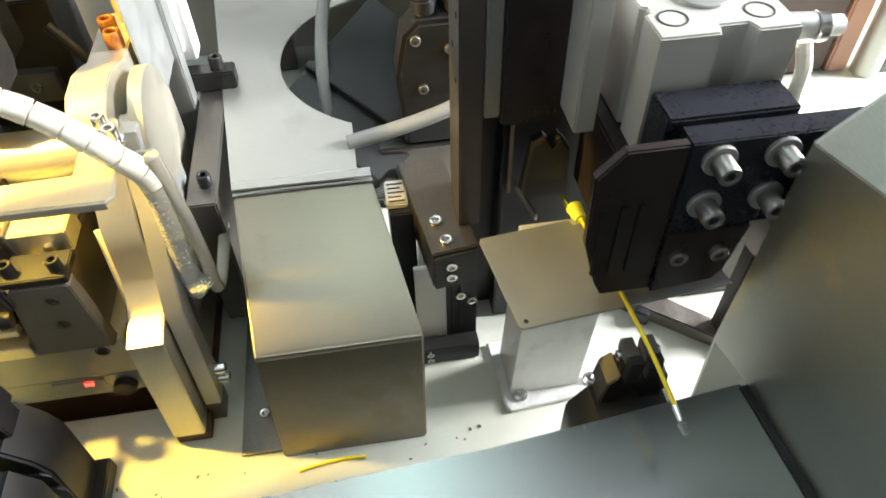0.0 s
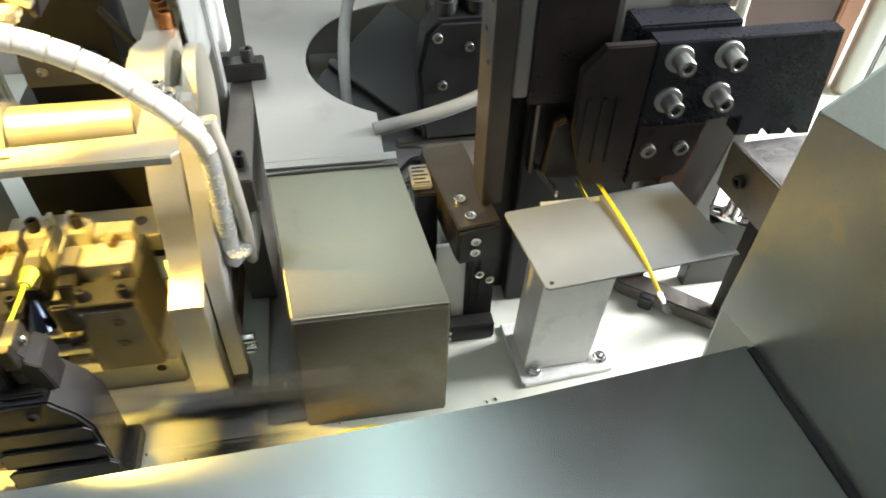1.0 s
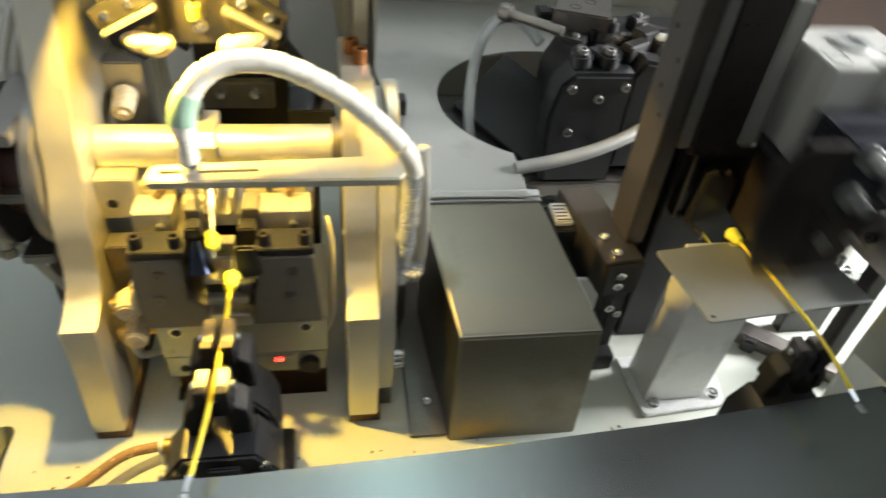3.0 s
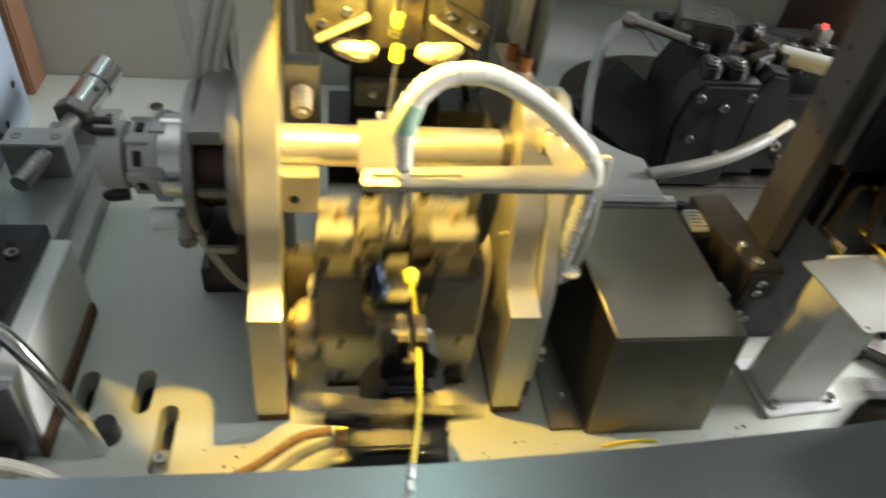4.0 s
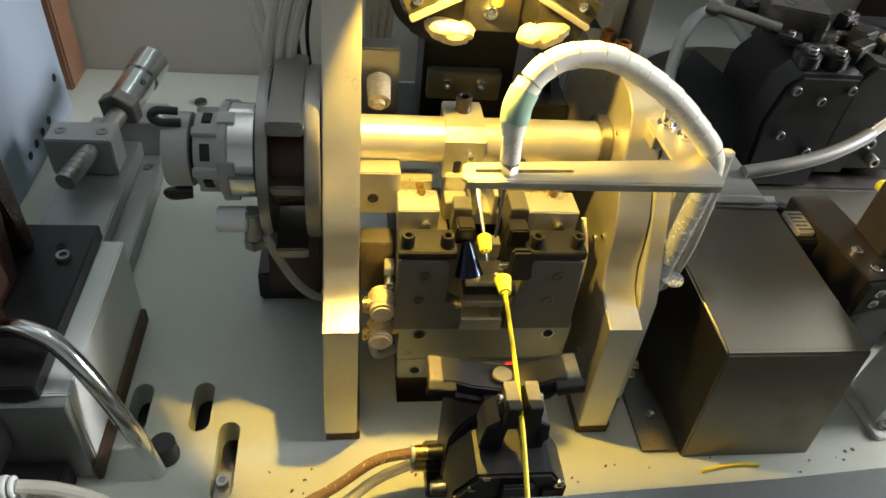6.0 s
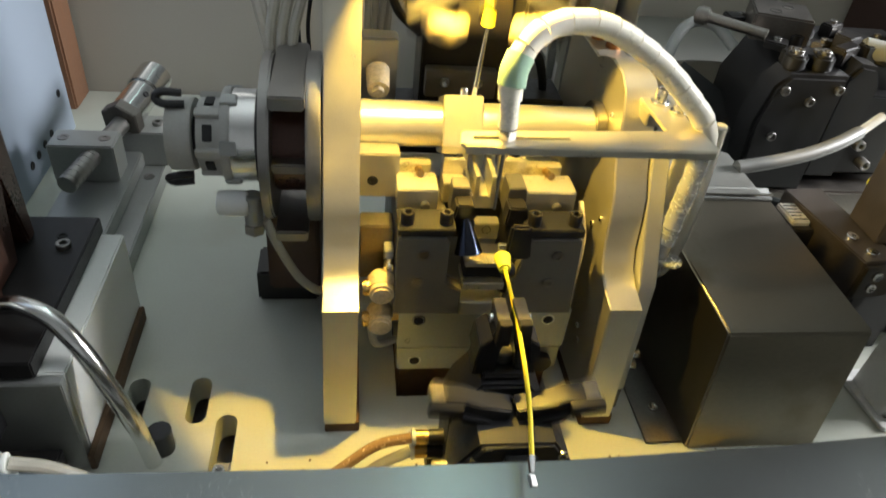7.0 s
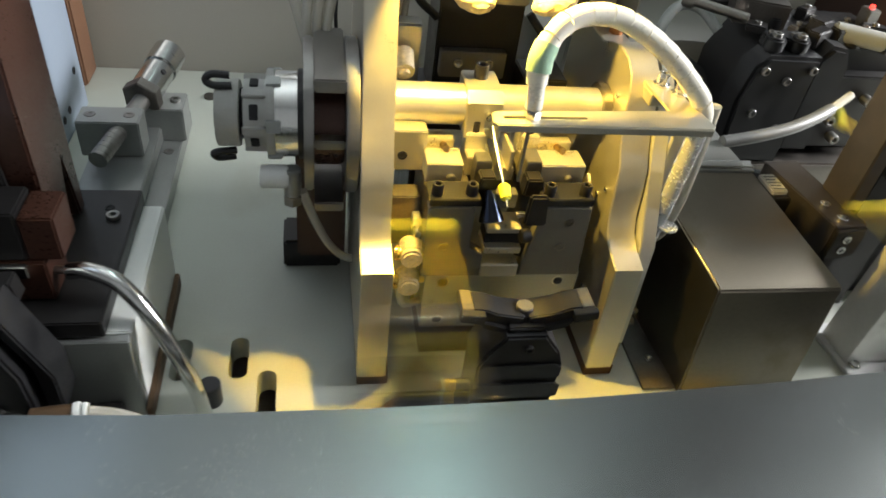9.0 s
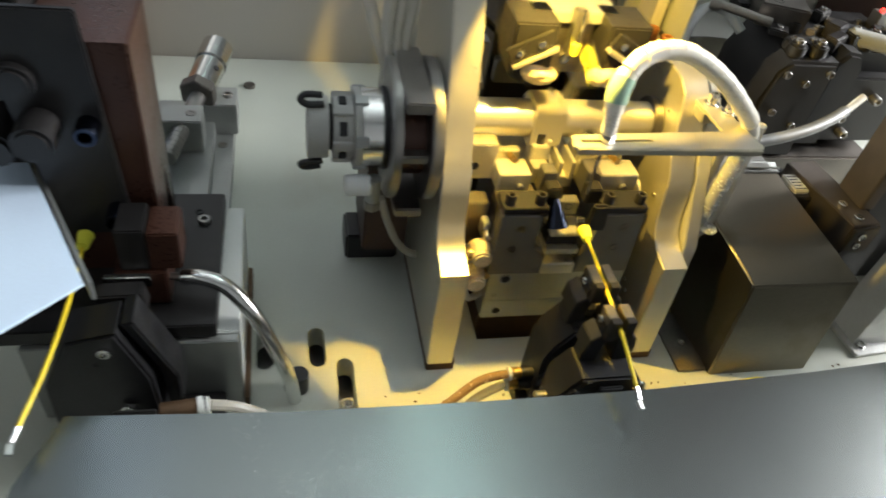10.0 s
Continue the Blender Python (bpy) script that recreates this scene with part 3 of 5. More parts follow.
        part("nose_cone", rod((-0.0785, 0.0320, 0.1365), (-0.0765, 0.0225, 0.1205), 0.0022, 0.0078, seg=32), M_BLUEGLINT, face, "polished black nose with its blue glint in the colour")
    else:
        part("jaw", slab([(-0.0545, 0.1297), (-0.0535, 0.1475), (-0.0440, 0.1475), (-0.0425, 0.1297)], "y", 0.0455, 0.0620, 0.0006), M_STEEL, face)
        part("jaw_nose", slab([(-0.0570, 0.1180), (-0.0560, 0.1400), (-0.0450, 0.1400), (-0.0425, 0.1180)], "y", 0.0200, 0.0243, 0.0014), M_BLACK, face)
        part("jaw_nose", slab([(-0.0560, 0.1297), (-0.0550, 0.1420), (-0.0450, 0.1420), (-0.0430, 0.1297)], "y", 0.0345, 0.0453, 0.0010), M_BLACK, face)
        part("rail_screw", rod((-0.0500, 0.0245, 0.1080), (-0.0560, 0.0235, 0.1080), 0.0045), M_BLACK, face)
part("top_plate", box(-0.110, -0.014, 0.0885, 0.118, 0.112, 0.1265, 0.0008), M_ALU, slide)
for x in (-0.097, -0.027):
    screw(slide, (x, 0.103, 0.1265), UP, 0.0042, M_DARKSTEEL, "flush")
# the fixed guide between the jaws: a bored block over stepped bright plates
part("guide_pin", rod((-0.0740, 0.0500, 0.1400), (-0.0735, 0.0860, 0.1460), 0.0014, seg=12, bevel=0.0002), M_CHROME, slide)
part("guide_rail", box(-0.0705, -0.0680, 0.0560, 0.0860, 0.1330, 0.1480, 0.0004), M_BRIGHT, slide)
part("guide_rail", box(-0.0615, -0.0590, 0.0560, 0.0860, 0.1330, 0.1480, 0.0004), M_BRIGHT, slide)
part("guide", box(-0.0725, -0.0585, 0.0360, 0.0440, 0.1200, 0.1305, 0.0005), M_STEEL, slide)
screw(slide, (-0.0655, 0.0360, 0.1265), FRONT, 0.0022, M_HOLE, "bore")
part("guide_plate", box(-0.0740, -0.0560, 0.0600, 0.0870, 0.1240, 0.1330, 0.0005), M_BRIGHT, slide)
part("guide_plate", box(-0.0765, -0.0545, 0.0260, 0.0440, 0.1080, 0.1115, 0.0005), M_BRIGHT, slide)
part("dark_plate", box(-0.0760, -0.0540, 0.0300, 0.0440, 0.0975, 0.1078, 0.0005), M_BLACK, slide)
part("guide_plate", box(-0.0765, -0.0530, 0.0250, 0.0440, 0.0925, 0.0972, 0.0005), M_BRIGHT, slide)
part("guide_plate", box(-0.0765, -0.0525, 0.0240, 0.0400, 0.0742, 0.0840, 0.0005), M_BRIGHT, slide)
part("hook", rod((-0.0500, 0.0300, 0.0930), (-0.0500, 0.0380, 0.0930), 0.0075, seg=24), M_BLACK, slide)
part("small_bolt", rod((-0.0520, 0.0340, 0.1165), (-0.0580, 0.0340, 0.1165), 0.0024), M_CHROME, slide)
part("bracket", box(-0.1335, -0.1150, 0.050, 0.064, 0.080, 0.118, 0.0008), M_DARKSTEEL, slide)
part("bracket_cap", box(-0.1200, -0.1148, 0.0400, 0.0495, 0.0960, 0.1080, 0.0006), M_BRIGHT, slide)
screw(slide, (-0.1174, 0.0400, 0.1010), FRONT, 0.0032, M_CHROME)
for z in (0.066, 0.090):
    fit_ = part("air_fitting", rod((-0.1215, 0.022, z), (-0.1215, 0.040, z), 0.0068, bevel=0.0015), M_CREAM, slide, "cream push-in air fitting")
    part("shoulder", rod((-0.1215, 0.0290, z), (-0.1215, 0.0360, z + 0.004), 0.0076, bevel=0.001), M_CREAM, fit_)
    part("collar", rod((-0.1320, 0.030, z), (-0.1255, 0.030, z), 0.0048, bevel=0.0008), M_BRASS, fit_)
    part("stub", rod((-0.1155, 0.034, z), (-0.1105, 0.034, z), 0.0040), M_BRASS, fit_)
part("air_tube", pipe([(-0.1270, 0.034, 0.0580), (-0.1240, 0.030, 0.0470), (-0.1180, 0.034, 0.0420), (-0.1090, 0.040, 0.0400)], 0.0024, seg=10), M_GREYHOSE, slide)
part("air_tube", pipe([(-0.006, 0.060, 0.130), (-0.003, 0.050, 0.110), (-0.0035, 0.046, 0.080), (-0.004, 0.044, 0.060), (-0.010, 0.040, 0.044)], 0.0016, seg=10), M_HOSE, slide)
# added stem: its brown stands in for the shadow below the lower block
part("stem", box(-0.1075, -0.0105, 0.0385, 0.090, -0.055, 0.0222, 0.001), M_RUST, slide, "stem through the bed, brown for the shadow under the slide")

# ---- the slotted arm with the air nozzle and its spiral-wrapped hose ----
arm = thing("slotted_arm", (0.02, 0.03, 0.190), "bent steel arm with a long slot over the cutters", "machine bracket")
blade = part("blade", slab([(-0.0885, 0.0065), (-0.0905, 0.0085), (-0.0890, 0.0185), (-0.0870, 0.0200), (0.0130, 0.0260), (0.0140, 0.0260), (0.0130, 0.0640), (0.0150, 0.0660), (0.0250, 0.0660), (0.0275, 0.0640), (0.0345, 0.0100), (0.0315, 0.0065)], "z", 0.1935, 0.1955, 0.0004), M_ALU, arm)
carve(blade, slab([(-0.084, 0.0120), (-0.0385, 0.0135), (-0.0375, 0.0148), (-0.0385, 0.0160), (-0.084, 0.0148)], "z", 0.19, 0.20, 0))
part("lip", box(-0.0885, 0.0315, 0.0052, 0.0064, 0.1915, 0.1955, 0.0003), M_ALU, arm)
part("post", box(0.0130, 0.0290, 0.048, 0.064, 0.1860, 0.1933, 0.0005), M_ALU, arm)
for x, y in ((0.0215, 0.057), (0.0285, 0.0465)):
    screw(arm, (x, y, 0.1955), UP, 0.0050, M_CHROME, "washer", "washer")
    screw(arm, (x, y, 0.1968), UP, 0.0034, M_CHROME)
nozzle = part("nozzle", rod((-0.0690, 0.0135, 0.2000), (-0.0690, 0.0135, 0.1560), 0.0011, 0.0008, seg=12, bevel=0.0001), M_STEEL, arm, "thin steel air nozzle")
part("nut", rod((-0.0690, 0.0135, 0.1957), (-0.0690, 0.0135, 0.2010), 0.0046, seg=6, bevel=0.0004), M_CHROME, arm)
part("fitting", rod((-0.0690, 0.0140, 0.2010), (-0.0695, 0.0150, 0.2160), 0.0046, 0.0042), M_HOSE, arm)
part("green_sleeve", pipe([(-0.0697, 0.0165, 0.220), (-0.0690, 0.0185, 0.2265), (-0.0665, 0.0212, 0.2325)], 0.0066, seg=14), M_PALEGREEN, arm, "green marking sleeve seen through the wrap")

HOSE = [(-0.0692, 0.0150, 0.214), (-0.0698, 0.0165, 0.223), (-0.0680, 0.0200, 0.2335), (-0.0600, 0.0250, 0.2440), (-0.0480, 0.0290, 0.2490), (-0.0300, 0.0320, 0.2480), (-0.0120, 0.0330, 0.2400),
        (0.0060, 0.0330, 0.2280), (0.0220, 0.0310, 0.2140), (0.0340, 0.0300, 0.2040), (0.0425, 0.0330, 0.1900), (0.0440, 0.0350, 0.1720), (0.0430, 0.0360, 0.1450), (0.0415, 0.0370, 0.1150), (0.0410, 0.0400, 0.0950)]
HOSE = [(x + 0.002 * min(max((x + 0.055) / 0.07, 0), 1) - 0.004 * min(max((x - 0.02) / 0.02, 0), 1), y, z - 0.004) for x, y, z in HOSE]
hose = thing("wrapped_hose", (0.04, 0.033, 0.095), "milky air hose in a white plastic spiral wrap", "hose")
part("hose_core", pipe(HOSE[:11], 0.0040, seg=12), M_HOSE, hose)
part("hose_core", pipe(HOSE[10:], 0.0030, seg=12), M_CLEARWRAP, hose, "clear lower end of the hose")
line = glide(HOSE, 16)
length = [0.0]
for a, b in zip(line, line[1:]):
    length.append(length[-1] + (b - a).length)


def along(s):
    i = max(k for k in range(len(line)) if length[k] <= s + 1e-9)
    i = min(i, len(line) - 2)
    f = (s - length[i]) / max(length[i + 1] - length[i], 1e-9)
    return line[i].lerp(line[i + 1], min(max(f, 0), 1))


turns, s = 0, 0.004
while s < length[-1] - 0.012:
    step = 0.0118 + 0.001 * math.sin(turns * 2.3)
    part("wrap_turn", pipe([along(s), along(s + step * 0.5), along(s + step - 0.0007)], 0.0056, seg=14, steps=3, radii=lambda f: 0.0055 + 0.0004 * f), M_HOSE if along(s).z > 0.188 or along(s).x < 0 else M_CLEARWRAP, hose)
    s += step
    turns += 1
tail = thing("wrapped_hose", (0.045, 0.05, 0.09), "second milky hose tucked behind the guard rail", "hose")
part("hose_core", pipe([(0.046, 0.034, 0.195), (0.049, 0.036, 0.160), (0.050, 0.038, 0.120), (0.048, 0.045, 0.090), (0.047, 0.065, 0.080), (0.048, 0.10, 0.085)], 0.0036, seg=12), M_CLEAR, tail)
part("tie", rod((0.0445, 0.032, 0.108), (0.0445, 0.032, 0.110), 0.0070), M_CLEARWRAP, tail, "white cable tie")

# ---- the seal feed head (dips) and its column ----
column = thing("feed_column", (-0.06, 0.18, 0.0), "black feed column with screwed cross bars", "machine column")
part("post", box(-0.092, -0.030, 0.182, 0.225, 0.0, 0.200, 0.001), M_BLACK, column)
part("base", box(-0.108, -0.012, 0.148, 0.230, 0.0003, 0.118, 0.001), M_BLACK, column)
part("cross_bar", box(-0.089, -0.040, 0.173, 0.1818, 0.138, 0.158, 0.0008), M_STEEL, column)
for x in (-0.076, -0.053):
    screw(column, (x, 0.173, 0.150), FRONT, 0.0036, M_CHROME, "button")
screw(column, (-0.086, 0.148, 0.104), FRONT, 0.0040, M_HOLE, "bore")
screw(column, (-0.040, 0.148, 0.104), FRONT, 0.0040, M_HOLE, "bore")
part("side_block", box(-0.030, 0.002, 0.150, 0.185, 0.1182, 0.150, 0.001), M_PLASTIC, column)
part("cable", pipe([(-0.030, 0.17, 0.19), (-0.015, 0.165, 0.17), (-0.008, 0.17, 0.14), (-0.015, 0.18, 0.11)], 0.003, seg=10), M_PLASTIC, column)
part("cable", pipe([(-0.094, 0.18, 0.18), (-0.112, 0.175, 0.20), (-0.120, 0.18, 0.24), (-0.118, 0.19, 0.33)], 0.003, seg=10), M_PLASTIC, column)

head_ = thing("seal_feeder", (-0.07, 0.12, 0.21), "steel feed head with two angled jaws and glare-painted cream ends", "machine head")
part("carrier", box(-0.100, -0.040, 0.122, 0.160, 0.2100, 0.330, 0.001), M_BLACK, head_)
part("body", box(-0.0860, -0.0540, 0.100, 0.1218, 0.2120, 0.2480, 0.001), M_DARKSTEEL, head_)
screw(head_, (-0.0695, 0.100, 0.2230), FRONT, 0.0036, M_CHROME, "button")
part("cross_bar", box(-0.1000, -0.0400, 0.0960, 0.1210, 0.2482, 0.2560, 0.0008), M_ALU2, head_)
part("guide", box(-0.0735, -0.0655, 0.0880, 0.0958, 0.2300, 0.2600, 0.0006), M_STEEL, head_)
part("needle", rod((-0.0695, 0.086, 0.262), (-0.0695, 0.086, 0.232), 0.0010, seg=10, bevel=0.0001), M_CHROME, head_)
part("seal", rod((-0.0695, 0.086, 0.2400), (-0.0695, 0.086, 0.2320), 0.0034, 0.0026, seg=16, bevel=0.0008), M_SEAL, head_, "yellow rubber wire seal")
for s in (-1, 1):
    o = -0.0695
    jaw = part("feed_jaw", slab([(o + s * 0.0170, 0.2560), (o + s * 0.0170, 0.2190), (o + s * 0.0270, 0.2120), (o + s * 0.0420, 0.2200), (o + s * 0.0445, 0.2300), (o + s * 0.0445, 0.2560)], "y", 0.0780, 0.1100, 0.0012), M_BLACK, head_)
    m = Matrix.Translation((o + s * 0.0330, 0.0760, 0.2420)) @ pose(0, 0, 0, 0, s * 28, 0)
    part("insert", box(-0.0150, 0.0150, -0.0020, 0.0018, -0.0050, 0.0050, 0.0005, m), M_BLACK, jaw)
    part("rail", box(-0.0150, 0.0150, -0.0045, 0.0018, -0.0085, -0.0055, 0.0005, m), M_ALU, jaw)
    for t_ in (-0.008, 0.006):
        screw(jaw, m @ Vector((t_, -0.0020, 0)), FRONT, 0.0022, M_CHROME, "button")
    # metal jaw end: the lamp's glare is put into its cream colour
    bm = bmesh.new()
    bmesh.ops.create_icosphere(bm, subdivisions=4, radius=1)
    for v in bm.verts:
        n_ = 1 + 0.10 * noise.noise(v.co * 3.1 + Vector((s * 7, 0, 0))) + 0.06 * noise.noise(v.co * 9)
        squash = 1.0 if v.co.z < 0 else 0.55
        v.co = Vector((v.co.x * 0.0128, v.co.y * 0.0075, v.co.z * 0.0088 * squash + 0.0022 * v.co.x * s)) * n_ + Vector((o + s * 0.0235, 0.0800, 0.2235))
    part("jaw_end", bm, M_CREAM, head_, "rounded metal jaw end with lamp glare painted cream")

# frame uprights behind the station
tie = thing("cross_brace", (0.02, 0.24, 0.0), "pale aluminium brace behind the feed column", "machine brace")
part("bar", slab([(0.012, 0.150), (-0.024, 0.330), (-0.012, 0.330), (0.026, 0.150)], "y", 0.205, 0.215, 0.0008), M_ALU2, tie)
part("post", box(0.010, 0.030, 0.190, 0.205, 0.0, 0.330, 0.001), M_ALU2, tie)
black_bar = thing("clamp_bar", (0.055, 0.20, 0.0), "black bar with two cap screws behind the guard", "machine bar")
part("bar", box(0.022, 0.058, 0.206, 0.220, 0.112, 0.126, 0.001), M_BLACK, black_bar)
part("post", box(0.032, 0.050, 0.090, 0.222, 0.0025, 0.1118, 0.001), M_DARKSTEEL, black_bar)
screw(black_bar, (0.047, 0.213, 0.126), UP, 0.0046, M_BLACK)
screw(black_bar, (0.043, 0.108, 0.1118), UP, 0.0042, M_BLACK)

# ---- clutch and housing outside the left plate ----
clutch = thing("coupling", (-0.20, SHAFT_Y, 0.09), "steel and grey coupling with claws on the shaft end", "coupling")
part("housing", rod((-0.1545, SHAFT_Y, 0.152), (-0.1620, SHAFT_Y, 0.152), 0.047, seg=56, bevel=0.001), M_STEEL, clutch)
part("housing", rod((-0.1800, SHAFT_Y, 0.152), (-0.1855, SHAFT_Y, 0.152), 0.046, seg=56, bevel=0.001), M_STEEL, clutch)
part("core", rod((-0.1622, SHAFT_Y, 0.152), (-0.1798, SHAFT_Y, 0.152), 0.030, seg=40, bevel=0.001), M_BROWN, clutch)
for z, dz in ((0.113, -0.007), (0.186, 0.008), (0.150, 0.006)):
    part("bridge", box(-0.1798, -0.1622, 0.050, 0.120, min(z, z + dz), max(z, z + dz), 0.001), M_STEEL, clutch)
part("ring", rod((-0.1857, SHAFT_Y, 0.152), (-0.1890, SHAFT_Y, 0.152), 0.0270, seg=40), M_PLASTIC, clutch, "black rubber ring")
part("hub", rod((-0.1892, SHAFT_Y, 0.152), (-0.2020, SHAFT_Y, 0.152), 0.0258, seg=40), M_CHROME, clutch)
part("hub_collar", rod((-0.2022, SHAFT_Y, 0.152), (-0.2070, SHAFT_Y, 0.152), 0.0262, seg=40), M_GREYHOSE, clutch)
for k in range(6):
    a = 2 * math.pi * k / 6 + 0.3
    part("lug", box(-0.2070, -0.1985, -0.0038, 0.0038, 0.0235, 0.0272, 0.0006, Matrix.Translation((0, SHAFT_Y, 0.152)) @ Matrix.Rotation(a, 4, "X")), M_ALU2, clutch)
part("drum", rod((-0.2072, SHAFT_Y, 0.152), (-0.2200, SHAFT_Y, 0.152), 0.0200, seg=40), M_GREYHOSE, clutch, "milky plastic drum")
for k in range(6):
    a = 2 * math.pi * k / 6
    m = Matrix.Translation((0, SHAFT_Y, 0.152)) @ Matrix.Rotation(a, 4, "X")
    part("slot", box(-0.2165, -0.2115, -0.0045, 0.0045, 0.0190, 0.0205, 0.0004, m), M_HOLE, clutch)
    part("tooth", box(-0.2205, -0.2073, -0.0025, 0.0025, 0.0190, 0.0228, 0.0006, m @ Matrix.Rotation(radians(30), 4, "X")), M_GREYHOSE, clutch)
part("slot_ring", rod((-0.2202, SHAFT_Y, 0.152), (-0.2225, SHAFT_Y, 0.152), 0.0150, seg=32), M_HOLE, clutch)
part("cap", rod((-0.2227, SHAFT_Y, 0.152), (-0.2360, SHAFT_Y, 0.152), 0.0200, seg=32), M_GREYHOSE, clutch)
for s in (-1, 1):
    c = 0.151 + s * 0.0215
    part("claw", pipe([(-0.2260, SHAFT_Y - 0.006, c), (-0.2360, SHAFT_Y - 0.007, c + s * 0.0005), (-0.2400, SHAFT_Y - 0.006, c + s * 0.003), (-0.2370, SHAFT_Y - 0.005, c + s * 0.0062), (-0.2270, SHAFT_Y - 0.004, c + s * 0.0055)], 0.0022, seg=10), M_PLASTIC, clutch, "small black wire hook")
elbow = thing("air_elbow", (-0.2, 0.066, 0.10), "grey push-in elbow fitting with a hose", "fitting")
part("socket", rod((-0.2120, 0.066, 0.121), (-0.1950, 0.066, 0.121), 0.0072, bevel=0.001), M_WHITE, elbow)
part("stem", rod((-0.1930, 0.066, 0.127), (-0.1930, 0.066, 0.108), 0.0052, bevel=0.0006), M_ALU2, elbow)
part("nut", rod((-0.1930, 0.066, 0.108), (-0.1930, 0.066, 0.101), 0.0060, seg=6), M_STEEL, elbow)
part("hose", pipe([(-0.187, 0.066, 0.110), (-0.180, 0.070, 0.085), (-0.170, 0.074, 0.060), (-0.158, 0.078, 0.045), (-0.145, 0.082, 0.040)], 0.0028, seg=10), M_CLEAR, elbow)
foot = single("rubber_foot", box(-0.203, -0.160, 0.118, 0.150, 0.0, 0.026, 0.002), M_PLASTIC, "black block foot under the coupling housing", "foot")
support = single("housing_support", box(-0.192, -0.158, 0.10, 0.16, 0.0265, 0.115, 0.002), M_BROWNWALL, "dark support under the coupling housing", "support")

bundle = thing("hose_bundle", (-0.185, 0.15, 0.2), "bundle of clear air hoses and dark cables", "hose bundle")
for k in range(7):
    dx, dy = 0.006 * (k % 3) - 0.006, 0.007 * (k // 3)
    part("clear_hose", pipe([(-0.176 + dx, 0.108 + dy, 0.160), (-0.178 + dx, 0.115 + dy, 0.190), (-0.174 + dx * 1.2, 0.132 + dy, 0.213), (-0.162 + dx * 1.5, 0.160 + dy, 0.245), (-0.138 + dx * 2, 0.210 + dy, 0.32), (-0.12 + dx, 0.26, 0.42)], 0.0030, seg=10), M_CLEAR, bundle)
part("clear_hose", pipe([(-0.180, 0.125, 0.170), (-0.192, 0.148, 0.205), (-0.200, 0.175, 0.235), (-0.205, 0.22, 0.31), (-0.18, 0.26, 0.40)], 0.0044, seg=10), M_CLEAR, bundle)
for k in range(2):
    part("cable", pipe([(-0.168 + 0.005 * k, 0.150, 0.160), (-0.170 + 0.006 * k, 0.165, 0.200), (-0.150 + 0.006 * k, 0.20, 0.26), (-0.11 + 0.006 * k, 0.25, 0.38)], 0.0013, seg=8), M_PLASTIC, bundle)
for k in range(4):
    part("cable", pipe([(-0.130 + 0.004 * k, 0.205, 0.05), (-0.128 + 0.004 * k, 0.200, 0.15), (-0.128 + 0.005 * k, 0.19, 0.22), (-0.126 + 0.005 * k, 0.20, 0.36)], 0.0022, seg=8), M_CLEAR, bundle)

# ---- left rear: adjustable stop with shock absorber ----
stop = thing("adjustable_stop", (-0.335, 0.22, 0.0), "grey aluminium adjustable stop with a shock absorber", "machine stop")
part("rail", box(-0.368, -0.296, 0.105, 0.330, 0.0003, 0.016, 0.001), M_ALU2, stop)
part("track", box(-0.352, -0.312, 0.106, 0.300, 0.0163, 0.030, 0.001), M_ALU2, stop)
part("front_block", box(-0.366, -0.318, 0.224, 0.250, 0.0303, 0.062, 0.001), M_ALU2, stop)
part("rear_block", box(-0.334, -0.292, 0.272, 0.304, 0.0163, 0.048, 0.001), M_ALU2, stop)
for x in (-0.357, -0.327):
    screw(stop, (x, 0.237, 0.062), UP, 0.0045, M_STEEL, "flush")
screw(stop, (-0.300, 0.288, 0.048), UP, 0.0045, M_STEEL, "button")
screw(stop, (-0.324, 0.292, 0.048), UP, 0.0045, M_STEEL, "button")
screw(stop, (-0.305, 0.255, 0.0162), UP, 0.0045, M_STEEL, "flush")
for t_ in (0.35, 0.75):
    c_ = Vector((-0.324, 0.280, 0.057)).lerp(Vector((-0.310, 0.343, 0.068)), t_)
    screw(stop, c_ + Vector((0.0105, -0.0020, 0.0090)), (0.75, -0.15, 0.64), 0.0026, M_HOLE, "flush", "hole")
screw(stop, (-0.345, 0.128, 0.030), UP, 0.0055, M_STEEL, "button")
part("thread", rod((-0.343, 0.188, 0.050), (-0.322, 0.285, 0.056), 0.0072, seg=24), M_STEEL, stop)
part("absorber", rod((-0.324, 0.280, 0.057), (-0.316, 0.315, 0.063), 0.0135, seg=32, bevel=0.0012), M_CHROME, stop)
part("lock_nut", rod((-0.3255, 0.2735, 0.0562), (-0.3230, 0.2845, 0.0576), 0.0165, seg=6, bevel=0.0008), M_DARKSTEEL, stop)
part("sleeve", rod((-0.316, 0.315, 0.063), (-0.310, 0.343, 0.068), 0.0145, seg=32, bevel=0.002), M_CHROME, stop)
for k in range(6):
    c = Vector((-0.343, 0.188, 0.050)).lerp(Vector((-0.322, 0.285, 0.056)), 0.05 + 0.06 * k)
    d = Vector((0.021, 0.097, 0.006)).normalized() * 0.0012
    part("thread_ridge", rod(c - d * 0.5, c + d * 0.5, 0.0075, seg=20, bevel=0.0002), M_STEEL, stop)
spot = single("bed_bolt", rod((-0.285, 0.385, -0.002), (-0.285, 0.385, 0.003), 0.006), M_DARKSTEEL, "dark plug screw flush in the bed", "screw")

# ---- left side panel and the left station ----
side = thing("side_panel", (-0.47, 0.3, 0.0), "pale blue painted side panel with a row of holes", "machine panel", kind="structure")
